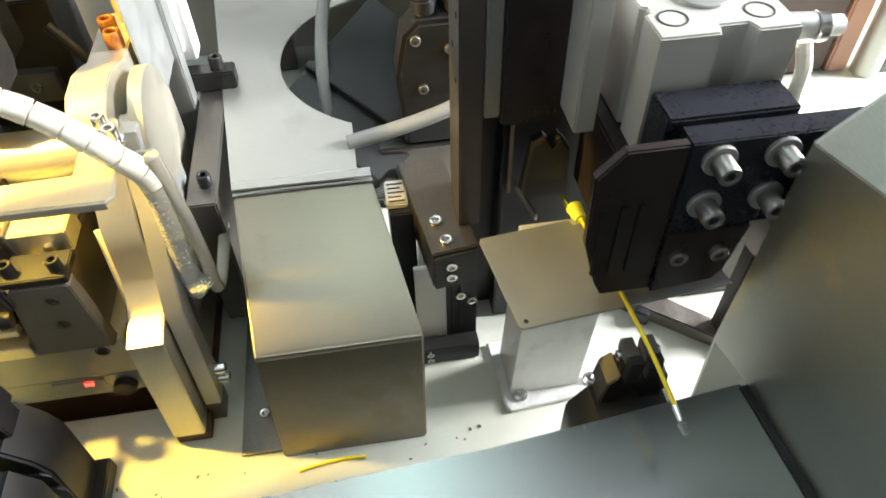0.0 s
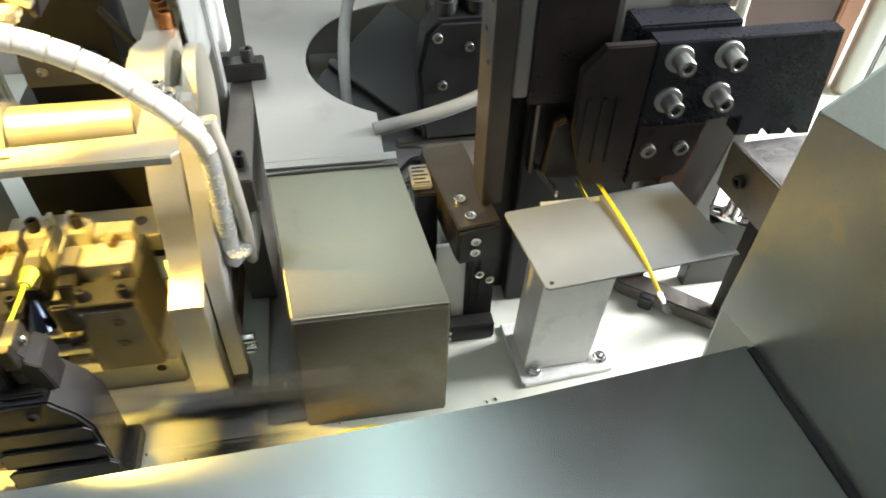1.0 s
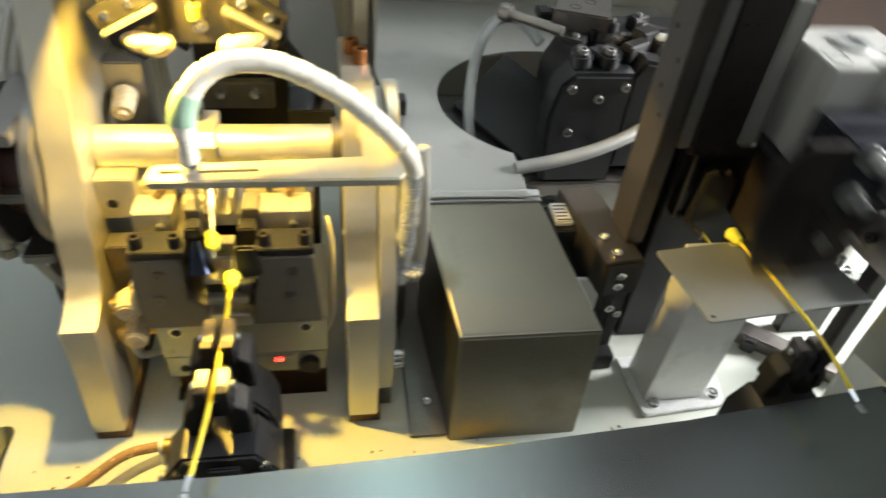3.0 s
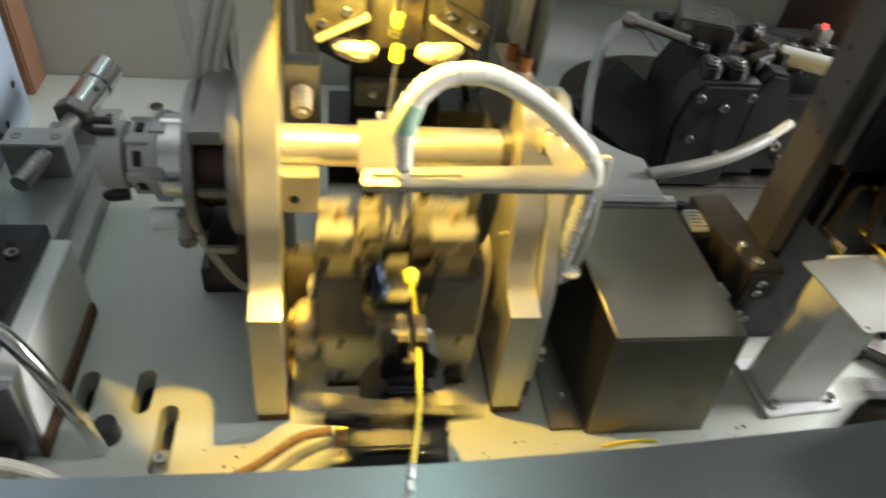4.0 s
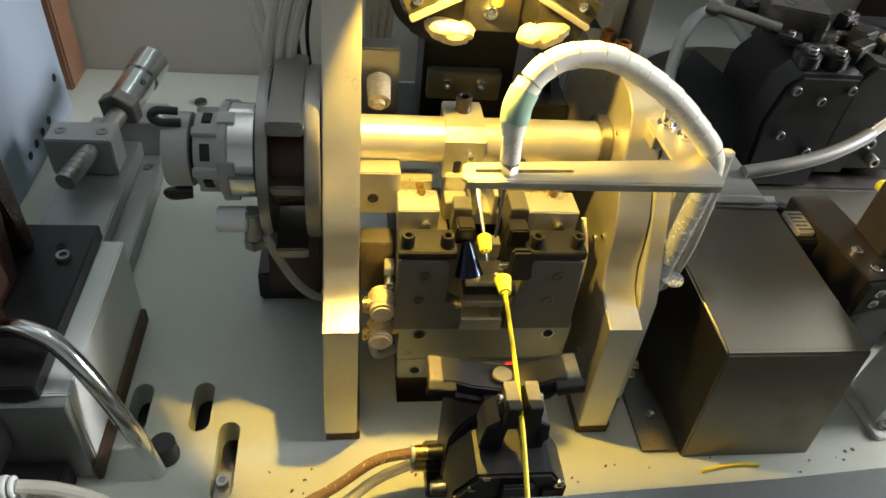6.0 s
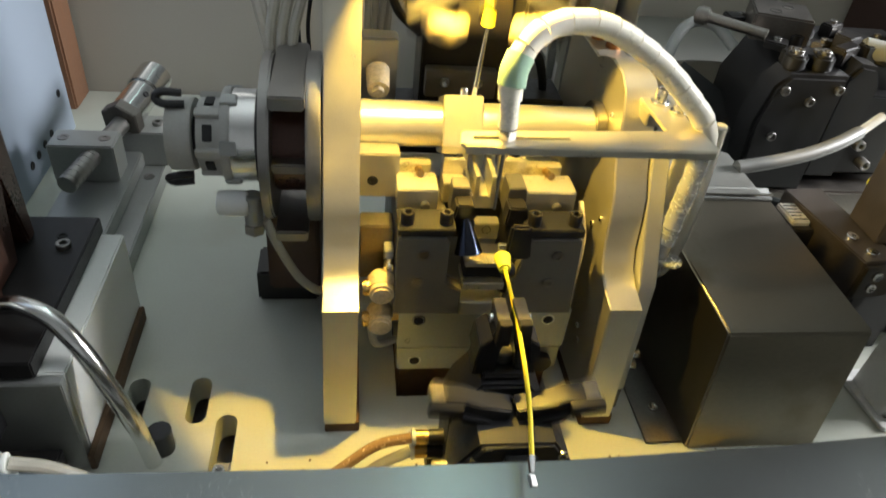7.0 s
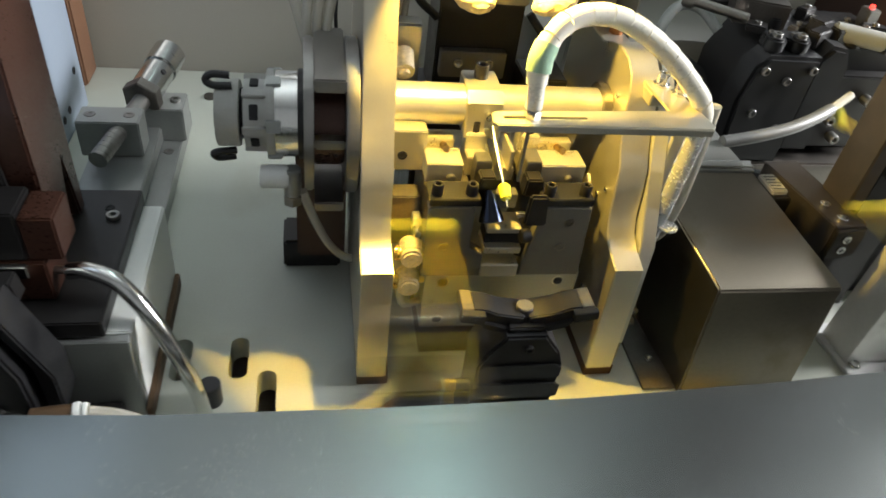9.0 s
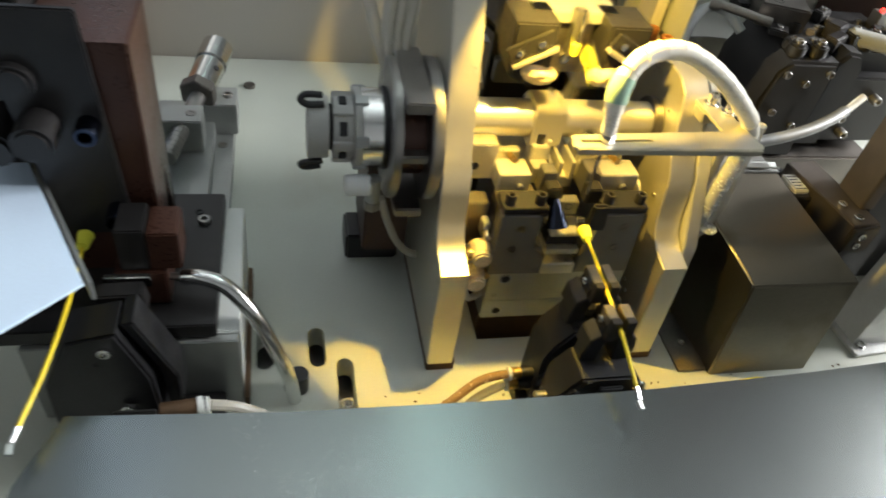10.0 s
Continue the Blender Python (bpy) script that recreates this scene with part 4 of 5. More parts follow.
sheet = part("sheet", slab([(0.107, 0.0004), (0.365, 0.0004), (0.365, 0.55), (-0.10, 0.55), (-0.10, 0.30), (0.107, 0.26)], "x", -0.402, -0.398, 0.0005), M_BLUEPANEL, side)
for y, z in ((0.262, 0.020), (0.278, 0.021), (0.294, 0.022), (0.311, 0.023), (0.345, 0.045)):
    screw(side, (-0.3978, y, z), RIGHT, 0.0036, M_HOLE, "flush", "hole")

block = thing("nylon_base", (-0.32, 0.04, 0.0), "white nylon base block with a black top plate", "machine base")
part("block", box(-0.400, -0.2795, -0.012, 0.104, 0.0006, 0.0700, 0.001), M_WHITE, block)
part("strip", box(-0.2793, -0.2760, -0.020, 0.100, 0.0004, 0.012, 0.0005), M_RUST, block, "brown strip along the foot")
part("front_plate", box(-0.400, -0.2800, -0.0185, -0.0123, 0.0006, 0.0690, 0.0006), M_ALU2, block)
part("top_plate", box(-0.410, -0.2920, -0.016, 0.106, 0.0703, 0.0815, 0.0008), M_BLACK, block)
screw(block, (-0.304, 0.076, 0.0815), UP, 0.0042, M_STEEL, "button")
screw(block, (-0.308, 0.086, 0.0815), UP, 0.0030, M_HOLE, "flush")

left_press = thing("crimp_tool", (-0.36, 0.06, 0.082), "black and brown crimp tool with round-headed bolts", "crimp tool")
part("frame", slab([(0.0336, 0.0818), (0.0336, 0.234), (0.088, 0.234), (0.088, 0.0818), (0.079, 0.0818), (0.071, 0.128), (0.061, 0.0818)], "x", -0.372, -0.3230, 0.0012), M_BROWN, left_press)
part("upright", box(-0.420, -0.3725, 0.050, 0.105, 0.0818, 0.250, 0.001), M_BLACK, left_press)
part("base_block", box(-0.346, -0.318, 0.002, 0.0290, 0.0818, 0.1085, 0.001), M_BROWN, left_press)
part("foot_block", box(-0.326, -0.309, 0.004, 0.0290, 0.1087, 0.136, 0.001), M_BROWN, left_press)
part("anvil", box(-0.342, -0.3264, 0.0035, 0.0288, 0.1087, 0.139, 0.001), M_BLACK, left_press)
part("clip_plate", box(-0.351, -0.326, -0.0020, 0.0018, 0.1010, 0.1090, 0.0006), M_CHROME, left_press, "bright clip plate under the wire")
part("bar", slab([(-0.372, 0.115), (-0.390, 0.252), (-0.3425, 0.252), (-0.3360, 0.115)], "y", 0.029, 0.0333, 0.001), M_BLACK, left_press)
for x in (-0.3435, -0.3390):
    part("tool_pin", rod((x, 0.020, 0.108), (x + 0.004, 0.022, 0.132), 0.0016, seg=12, bevel=0.0003), M_CHROME, left_press)
for x, z in ((-0.3475, 0.190), (-0.3425, 0.133)):
    screw(left_press, (x, 0.029, z), FRONT, 0.0060, M_BLUEGLINT)
for x, y, z in ((-0.376, 0.034, 0.215), (-0.370, 0.020, 0.190), (-0.392, 0.030, 0.180)):
    part("stud", rod((x, y + 0.03, z), (x, y - 0.012, z), 0.010, bevel=0.002), M_BLACK, left_press)
part("holder", slab([(-0.382, 0.012), (-0.380, 0.070), (-0.364, 0.106), (-0.338, 0.112), (-0.325, 0.072), (-0.322, 0.012)], "y", -0.046, -0.020, 0.0015), M_PLASTIC, left_press)
part("link", slab([(-0.336, 0.112), (-0.330, 0.114), (-0.312, 0.066), (-0.312, 0.040), (-0.320, 0.040), (-0.3205, 0.072)], "y", -0.040, -0.018, 0.001), M_PLASTIC, left_press)
part("link", slab([(-0.352, 0.1122), (-0.328, 0.1132), (-0.326, 0.100), (-0.350, 0.100)], "y", -0.0195, -0.008, 0.001), M_BLACK, left_press)
screw(left_press, (-0.345, -0.046, 0.099), FRONT, 0.0036, M_CHROME, "button")
screw(left_press, (-0.351, -0.046, 0.088), FRONT, 0.0016, M_HOLE, "flush")
screw(left_press, (-0.340, -0.048, 0.050), FRONT, 0.0040, M_CHROME, "button")
screw(left_press, (-0.317, -0.0185, 0.052), FRONT, 0.0036, M_CHROME)
part("foot", box(-0.372, -0.290, -0.060, -0.0190, 0.0005, 0.0195, 0.001), M_BLACK, left_press)
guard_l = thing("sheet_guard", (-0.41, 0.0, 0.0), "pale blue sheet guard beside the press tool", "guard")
part("sheet", slab([(-0.391, 0.053), (-0.345, -0.045), (-0.374, -0.073), (-0.440, -0.120), (-0.470, 0.080), (-0.410, 0.072)], "z", 0.1485, 0.1500, 0.0004), M_GUARDLIT, guard_l)
part("edge", slab([(-0.3895, 0.053), (-0.3435, -0.045), (-0.3415, -0.044), (-0.3875, 0.054)], "z", 0.138, 0.1503, 0.0003), M_ALU2, guard_l)
part("leg", box(-0.445, -0.435, -0.100, -0.085, 0.0, 0.1483, 0.001), M_DARKSTEEL, guard_l)

tube = thing("steel_tube", (-0.246, -0.02, 0.0), "bent polished steel suction tube", "tube")
TUBE = [(-0.3110, 0.0100, 0.0960), (-0.300, 0.0080, 0.0975), (-0.285, 0.0030, 0.0930), (-0.270, -0.0060, 0.0760), (-0.258, -0.0130, 0.0500), (-0.2500, -0.0160, 0.0240), (-0.2470, -0.0165, 0.0002)]
part("bend", pipe(TUBE, 0.0048, seg=18, steps=10), M_CHROME, tube)
part("tip", pipe([(-0.3110, 0.0100, 0.0962), (-0.320, 0.0115, 0.0960), (-0.332, 0.0130, 0.0965)], 0.0024, seg=12), M_STEEL, tube)
part("socket", rod((-0.2440, -0.0075, 0.0002), (-0.2440, -0.0075, 0.0170), 0.0068), M_PLASTIC, tube, "black rubber socket")

lines = thing("air_lines", (-0.30, -0.05, 0.0), "clear air lines in brass and white fittings", "air line")
for z in (0.040, 0.055):
    f_ = part("fitting", rod((-0.322, -0.056, z), (-0.302, -0.054, z), 0.0052), M_RUST, lines)
    part("collar", rod((-0.302, -0.054, z), (-0.2985, -0.0535, z), 0.0058), M_WHITE, f_)
    part("collar", rod((-0.2975, -0.0535, z), (-0.2955, -0.0533, z), 0.0052), M_WHITE, f_)
    part("clear_hose", pipe([(-0.2955, -0.0533, z), (-0.280, -0.051, z - 0.008), (-0.262, -0.050, z - 0.024), (-0.245, -0.055, 0.012), (-0.230, -0.070, 0.004)], 0.0034, seg=10), M_CLEAR, lines)
part("holder", box(-0.345, -0.322, -0.063, -0.0605, 0.030, 0.066, 0.0006), M_BLACK, lines)
part("foot", box(-0.340, -0.325, -0.066, -0.0632, 0.0004, 0.0299, 0.0004), M_BLACK, lines)

# ---- station clamp at the seal station and its air lines ----


def claws(owner, x, y0, y1, pivot_z, mat):
    """Two claws, shut round the wire as built; each turns outwards about its pin."""
    out = []
    yc = (y0 + y1) / 2
    for s in (-1, 1):
        prof = [(x + s * 0.0050, pivot_z - 0.006), (x + s * 0.0040, pivot_z + 0.010), (x + s * 0.0018, pivot_z + 0.018), (x + s * 0.0018, WIRE_Z - 0.003), (x + s * 0.0075, WIRE_Z - 0.003),
                (x + s * 0.0095, pivot_z + 0.020), (x + s * 0.0150, pivot_z + 0.008), (x + s * 0.0160, pivot_z - 0.006)]
        c = part("claw", slab(prof, "y", y0 + 0.002, y1 - 0.002, 0.0008), mat, owner, pivot=(x + s * 0.0075, yc, pivot_z))
        part("grip_face", slab([(x + s * 0.0018, pivot_z + 0.019), (x + s * 0.0018, WIRE_Z + 0.005), (x + s * 0.0078, WIRE_Z + 0.005), (x + s * 0.0085, pivot_z + 0.019)], "y", y0 - 0.003, y0 + 0.0018, 0.0004), M_BLACK, c)
        part("grip_face", slab([(x + s * 0.0018, WIRE_Z - 0.0028), (x + s * 0.0018, WIRE_Z + 0.004), (x + s * 0.0080, WIRE_Z + 0.004), (x + s * 0.0080, WIRE_Z - 0.0028)], "y", y0 + 0.002, y1 - 0.002, 0.0004), M_DARKSTEEL, c)
        part("ear", slab([(x + s * 0.0090, pivot_z + 0.021), (x + s * 0.0150, pivot_z + 0.016), (x + s * 0.0165, pivot_z + 0.004), (x + s * 0.0120, pivot_z + 0.002)], "y", y0, y1, 0.0006), mat, c)
        screw(c, (x + s * 0.0085, yc, WIRE_Z - 0.002), (s, 0, 0), 0.0026, M_CHROME, "button")
        out.append((c, s))
    return out


clamp_st = thing("station_clamp", (-0.062, -0.03, 0.0), "black pneumatic station clamp with two pivoting claws", "clamp")
part("body", slab([(-0.087, 0.012), (-0.088, 0.060), (-0.084, 0.072), (-0.074, 0.086), (-0.050, 0.086), (-0.040, 0.072), (-0.036, 0.060), (-0.037, 0.012)], "y", -0.040, -0.010, 0.0015), M_PLASTIC, clamp_st)
for k, (w, z0, z1) in enumerate(((0.029, 0.014, 0.030), (0.0275, 0.034, 0.048), (0.0255, 0.052, 0.064))):
    part("step", slab([(-0.062 - w, z0), (-0.062 - w, z1 - 0.004), (-0.062 - w + 0.004, z1), (-0.062 + w - 0.004, z1), (-0.062 + w, z1 - 0.004), (-0.062 + w, z0)], "y", -0.0425 + 0.0006 * k, -0.0402, 0.0008), M_PLASTIC, clamp_st)
part("cap", box(-0.073, -0.051, -0.036, -0.012, 0.0862, 0.0895, 0.001), M_BLACK, clamp_st)
part("piston", rod((-0.062, -0.024, 0.0896), (-0.062, -0.024, 0.0965), 0.005), M_STEEL, clamp_st)
screw(clamp_st, (-0.060, -0.040, 0.077), FRONT, 0.0030, M_BLACK, "button")
part("foot", box(-0.095, -0.030, -0.0395, -0.008, 0.0003, 0.0118, 0.001), M_PLASTIC, clamp_st)
for z in (0.022, 0.034):
    fb = part("port", rod((-0.0872, -0.030, z), (-0.0960, -0.030, z), 0.0044), M_PLASTIC, clamp_st)
    part("nut", rod((-0.0960, -0.030, z), (-0.1030, -0.030, z), 0.0042, seg=12), M_BRASS, fb)
    part("collar", rod((-0.1030, -0.030, z), (-0.1050, -0.030, z), 0.0050), M_WHITE, fb)
part("air_tube", pipe([(-0.105, -0.030, 0.034), (-0.125, -0.032, 0.030), (-0.150, -0.042, 0.018), (-0.185, -0.055, 0.008), (-0.220, -0.075, 0.005)], 0.0030, seg=10), M_AMBER, clamp_st, "amber air tube")
part("air_tube", pipe([(-0.105, -0.030, 0.022), (-0.125, -0.036, 0.016), (-0.150, -0.050, 0.008), (-0.190, -0.070, 0.005)], 0.0030, seg=10), M_CLEAR, clamp_st, "clear air tube")
STATION_CLAWS = claws(clamp_st, -0.062, -0.034, -0.014, 0.092, M_PLASTIC)

# ---- the transfer beam with its two grippers (moves left and right) ----
beam = thing("transfer_beam", (0.10, -0.065, 0.03), "black transfer beam with two pneumatic grippers", "transfer beam")
part("rail", box(-0.120, 0.320, -0.0835, -0.0755, 0.014, 0.034, 0.001), M_BLACK, beam)
BEAM_CLAWS = []
for x in (-0.062, -0.062 + PITCH):
    g = part("gripper", slab([(x - 0.024, 0.030), (x - 0.028, 0.040), (x - 0.028, 0.070), (x - 0.018, 0.085), (x + 0.018, 0.085), (x + 0.028, 0.070), (x + 0.028, 0.040), (x + 0.024, 0.030)], "y", -0.0745, -0.048, 0.0015), M_PLASTIC, beam, "black ribbed gripper body")
    part("front_box", slab([(x - 0.010, 0.032), (x - 0.010, 0.054), (x - 0.006, 0.058), (x + 0.024, 0.058), (x + 0.031, 0.050), (x + 0.031, 0.032)], "y", -0.0800, -0.0747, 0.0012), M_PLASTIC, g)
    part("mid_box", slab([(x - 0.006, 0.061), (x - 0.006, 0.079), (x + 0.010, 0.079), (x + 0.013, 0.061)], "y", -0.0775, -0.0747, 0.0010), M_PLASTIC, g)
    part("mid_box", slab([(x + 0.015, 0.061), (x + 0.014, 0.073), (x + 0.022, 0.073), (x + 0.026, 0.061)], "y", -0.0765, -0.0747, 0.0010), M_PLASTIC, g)
    for k in range(3):
        part("fin", slab([(x - 0.033 + 0.006 * k, 0.032), (x - 0.033 + 0.006 * k, 0.062 + 0.008 * k), (x - 0.028 + 0.006 * k, 0.070 + 0.008 * k), (x - 0.024 + 0.006 * k, 0.070 + 0.008 * k), (x - 0.0285 + 0.006 * k, 0.061 + 0.008 * k), (x - 0.0285 + 0.006 * k, 0.032)], "y", -0.0785 + 0.0008 * k, -0.0747, 0.0006), M_PLASTIC, g)
    part("port", rod((x - 0.0285, -0.060, 0.050), (x - 0.036, -0.060, 0.050), 0.0036), M_STEEL, g)
    screw(g, (x + 0.022, -0.0747, 0.078), FRONT, 0.0026, M_CHROME, "button")
    BEAM_CLAWS += claws(beam, x, -0.062, -0.047, 0.090, M_PLASTIC)

# ---- wire feed tray and its pedestal ----
pedestal = thing("feed_tray", (0.24, 0.0, 0.0), "thin steel feed tray on a welded pedestal", "tray")
tray_top = part("tray", slab([(0.2035, -0.0385), (0.3110, -0.0285), (0.2990, 0.0340), (0.252, 0.0285), (0.2505, 0.0240), (0.245, 0.0235), (0.2435, 0.0275), (0.1945, 0.0220), (0.1935, 0.0195), (0.2015, -0.0370)], "z", 0.1255, 0.1270, 0.0003), M_TRAY, pedestal)
screw(pedestal, (0.2055, -0.0345, 0.1270), UP, 0.0012, M_HOLE, "flush", "hole")
part("post", slab([(0.2120, 0.004), (0.2120, 0.0040), (0.2170, 0.1252), (0.2620, 0.1252), (0.2560, 0.004)], "y", -0.001, 0.030, 0.0006), M_WORN, pedestal, "white-worn aluminium post")
part("base", slab([(0.2105, -0.0125), (0.2710, -0.0080), (0.2730, -0.0050), (0.2800, 0.0420), (0.2050, 0.0400), (0.2080, -0.0100)], "z", 0.0003, 0.0038, 0.0005), M_WORN, pedestal)
for x, y in ((0.2180, -0.0030), (0.2650, 0.0010), (0.2700, 0.0340)):
    screw(pedestal, (x, y, 0.0038), UP, 0.0048, M_CHROME, "washer", "washer")
    screw(pedestal, (x, y, 0.0050), UP, 0.0036, M_CHROME, "button")
guide_bar = thing("guide_bar", (0.30, 0.0, 0.0), "dark steel bar leaning beside the feed tray", "machine bar")
part("bar", slab([(0.2930, 0.0680), (0.3010, 0.0560), (0.3630, 0.0060), (0.3900, -0.0120), (0.3960, 0.0020), (0.3660, 0.0220), (0.3210, 0.0620), (0.3050, 0.0740)], "z", 0.0003, 0.0120, 0.001), M_DARKSTEEL, guide_bar)
part("foot", slab([(0.3080, 0.0430), (0.3160, 0.0370), (0.3200, 0.0420), (0.3120, 0.0480)], "z", 0.0003, 0.0122, 0.001), M_PLASTIC, guide_bar)

# ---- right slide block and post ----
post = thing("slide_post", (0.19, 0.06, 0.0), "dark steel slide post on a screwed black block", "machine post")
part("block", slab([(0.1700, 0.0312), (0.1965, 0.0345), (0.1880, 0.1150), (0.1590, 0.1120)], "z", 0.080, 0.1085, 0.0008), M_SHADESTEEL, post)
part("front_block", slab([(0.1706, 0.0282), (0.1962, 0.0315), (0.1960, 0.0342), (0.1704, 0.0309)], "z", 0.0815, 0.1065, 0.0006), M_BLACK, post)
for x, y in ((0.1755, 0.0560), (0.1790, 0.0400)):
    screw(post, (x, y, 0.1085), UP, 0.0036, M_CHROME, "button")
for z in (0.100, 0.091):
    screw(post, (0.1800, 0.0294, z), FRONT, 0.0032, M_CHROME, "button")
part("pillar", box(0.1880, 0.2000, 0.0500, 0.0800, 0.1087, 0.330, 0.0008), M_SHADESTEEL, post)
# lighter steel puts the light on this plate edge into its colour
part("edge_plate", box(0.2003, 0.2080, 0.0490, 0.0780, 0.1830, 0.330, 0.0008), M_STEEL, post, "steel plate edge, lighter for the light it faces")
part("rear_plate", box(0.2083, 0.2500, 0.0480, 0.0780, 0.1785, 0.330, 0.001), M_OXIDE, post, "brown-black oxidised box")
screw(post, (0.2470, 0.0480, 0.187), FRONT, 0.0024, M_CHROME, "button")
for z, y in ((0.20, 0.060), (0.215, 0.068), (0.235, 0.058), (0.25, 0.07)):
    screw(post, (0.1880, y, z), LEFT, 0.0016, M_HOLE, "flush", "hole")
part("rail", slab([(0.1800, 0.0440), (0.1985, 0.0440), (0.1885, 0.1140), (0.1680, 0.1120)], "z", 0.0003, 0.0798, 0.0008), M_BLACK, post)
part("plate", box(0.1600, 0.1795, 0.0470, 0.0500, 0.0003, 0.0798, 0.0006), M_WHITE, post, "white back plate")
part("strip", box(0.1830, 0.1850, 0.0425, 0.0438, 0.025, 0.078, 0.0003), M_BLACK, post)
part("strip", box(0.1880, 0.1910, 0.0425, 0.0438, 0.020, 0.078, 0.0003), M_BLACK, post)
for x, z in ((0.1875, 0.056), (0.1945, 0.050)):
    screw(post, (x, 0.0430, z), FRONT, 0.0032, M_CHROME, "button")
part("foot", box(0.1580, 0.1985, 0.0320, 0.0436, 0.0003, 0.0150, 0.0008), M_BLACK, post)
for z in (0.0055, 0.0115):
    screw(post, (0.1660, 0.0320, z), FRONT, 0.0024, M_CHROME, "button")
part("knife", slab([(0.2160, 0.0770), (0.2175, 0.0770), (0.2270, 0.0300), (0.2255, 0.0300)], "z", 0.1272, 0.1320, 0.0002), M_CHROME, post, "thin bright knife blade")
part("stop_rib", box(0.2145, 0.2165, 0.050, 0.060, 0.130, 0.177, 0.0003), M_DARKSTEEL, post)
part("holder", slab([(0.222, 0.128), (0.226, 0.165), (0.232, 0.168), (0.236, 0.163), (0.240, 0.168), (0.246, 0.160), (0.248, 0.128)], "y", 0.046, 0.0555, 0.0008), M_BLACK, post)
# black plate added: stands in for the dark open gap beside the pillar
part("gap_plate", box(0.1990, 0.3000, 0.0785, 0.0900, 0.0003, 0.1770, 0.001), M_BLACK, post)
part("channel", box(0.2143, 0.2515, 0.0640, 0.0780, 0.0003, 0.1778, 0.001), M_BLACK, post)
label = thing("clear_tag", (0.155, 0.09, 0.1), "clear plastic tag with black print bars", "tag")
part("tag", box(0.1490, 0.1620, 0.078, 0.100, 0.1010, 0.1055, 0.001), M_CLEAR, label)
part("mount", box(0.1500, 0.1650, 0.074, 0.104, 0.0003, 0.1008, 0.001), M_BLACK, label)
for k in range(5):
    part("print_bar", box(0.1505, 0.1605 - 0.002 * (k % 2), 0.080 + 0.0038 * k, 0.0812 + 0.0038 * k, 0.1055, 0.1058, 0), M_HOLE, label)

# ---- the press head (slides forward and back) ----
press = thing("press_head", (0.30, 0.05, 0.135), "black press head with a silver cylinder and four big bolts", "press head")
part("side_block", box(0.2530, 0.2656, 0.0470, 0.1150, 0.1335, 0.1870, 0.001), M_OXIDE, press)
part("side_wing", slab([(0.2420, 0.1335), (0.2380, 0.1420), (0.2300, 0.1700), (0.2290, 0.2080), (0.2400, 0.2205), (0.2656, 0.2205), (0.2656, 0.1335)], "y", 0.0302, 0.0355, 0.0008), M_OXIDE, press, "brown-black side plate of the press")
part("skirt", slab([(0.2660, 0.1328), (0.2660, 0.1720), (0.3045, 0.1715), (0.2998, 0.1420), (0.2958, 0.1368)], "y", 0.0286, 0.0298, 0.0004), M_OXIDE, press, "brown-black lower face")
part("front_plate", slab([(0.2660, 0.1330), (0.2660, 0.2210), (0.3660, 0.2210), (0.3720, 0.1570), (0.3630, 0.1575), (0.3625, 0.1620), (0.3605, 0.1640), (0.3580, 0.1622), (0.3572, 0.1580), (0.3465, 0.1585), (0.3460, 0.1625), (0.3438, 0.1642), (0.3412, 0.1628), (0.3405, 0.1590), (0.3260, 0.1600), (0.3260, 0.1730), (0.3050, 0.1720), (0.3000, 0.1420), (0.2960, 0.1370)], "y", 0.0300, 0.0418, 0.0006), M_PRESS, press)
part("top_ledge", box(0.2600, 0.3160, 0.0420, 0.0620, 0.1880, 0.2240, 0.001), M_PRESS, press)
part("lower_block", box(0.2660, 0.2980, 0.0422, 0.0900, 0.1320, 0.1600, 0.001), M_BLACK, press)
for x, z in ((0.2785, 0.2120), (0.3050, 0.2125), (0.2785, 0.1880), (0.3055, 0.1890)):
    screw(press, (x, 0.0300, z), FRONT, 0.0073, M_ALU2, "washer", "washer", "bright steel washer")
    screw(press, (x, 0.0278, z), FRONT, 0.0047, M_STEEL, label="steel socket head bolt")
for x in (0.2740, 0.2930):
    screw(press, (x, 0.0286, 0.1570), FRONT, 0.0042, M_STEEL, "button")
cyl = part("cylinder", slab([(0.2600, 0.0640), (0.2600, 0.0830), (0.2625, 0.0840), (0.2625, 0.0880), (0.2600, 0.0890), (0.2600, 0.1150), (0.3190, 0.1150), (0.3190, 0.0640), (0.3010, 0.0640), (0.2990, 0.0700), (0.2870, 0.0700), (0.2850, 0.0640)], "z", 0.1880, 0.2470, 0.0008), M_SILVER, press, "silver square air cylinder")
for x in (0.270, 0.307):
    screw(cyl, (x, 0.078, 0.2470), UP, 0.0056, M_HOLE, "bore", "bore")
screw(cyl, (0.289, 0.094, 0.2470), UP, 0.0120, M_ALU2, "flush", "piston_cap")
part("slide_bar", box(0.2380, 0.2480, 0.0850, 0.1150, 0.1872, 0.275, 0.0008), M_SILVER, press, "pale aluminium slide bar")
ft = part("air_fitting", rod((0.3193, 0.078, 0.2380), (0.3330, 0.076, 0.2380), 0.0060), M_ALU2, press)
part("nut", rod((0.3330, 0.076, 0.2380), (0.3380, 0.0755, 0.2380), 0.0066, seg=12), M_CHROME, ft)
part("cap", rod((0.3380, 0.0755, 0.2380), (0.3450, 0.0750, 0.2380), 0.0044), M_WHITE, ft)
part("air_fitting", rod((0.3193, 0.066, 0.2140), (0.3290, 0.065, 0.2140), 0.0048), M_CLEAR, press)
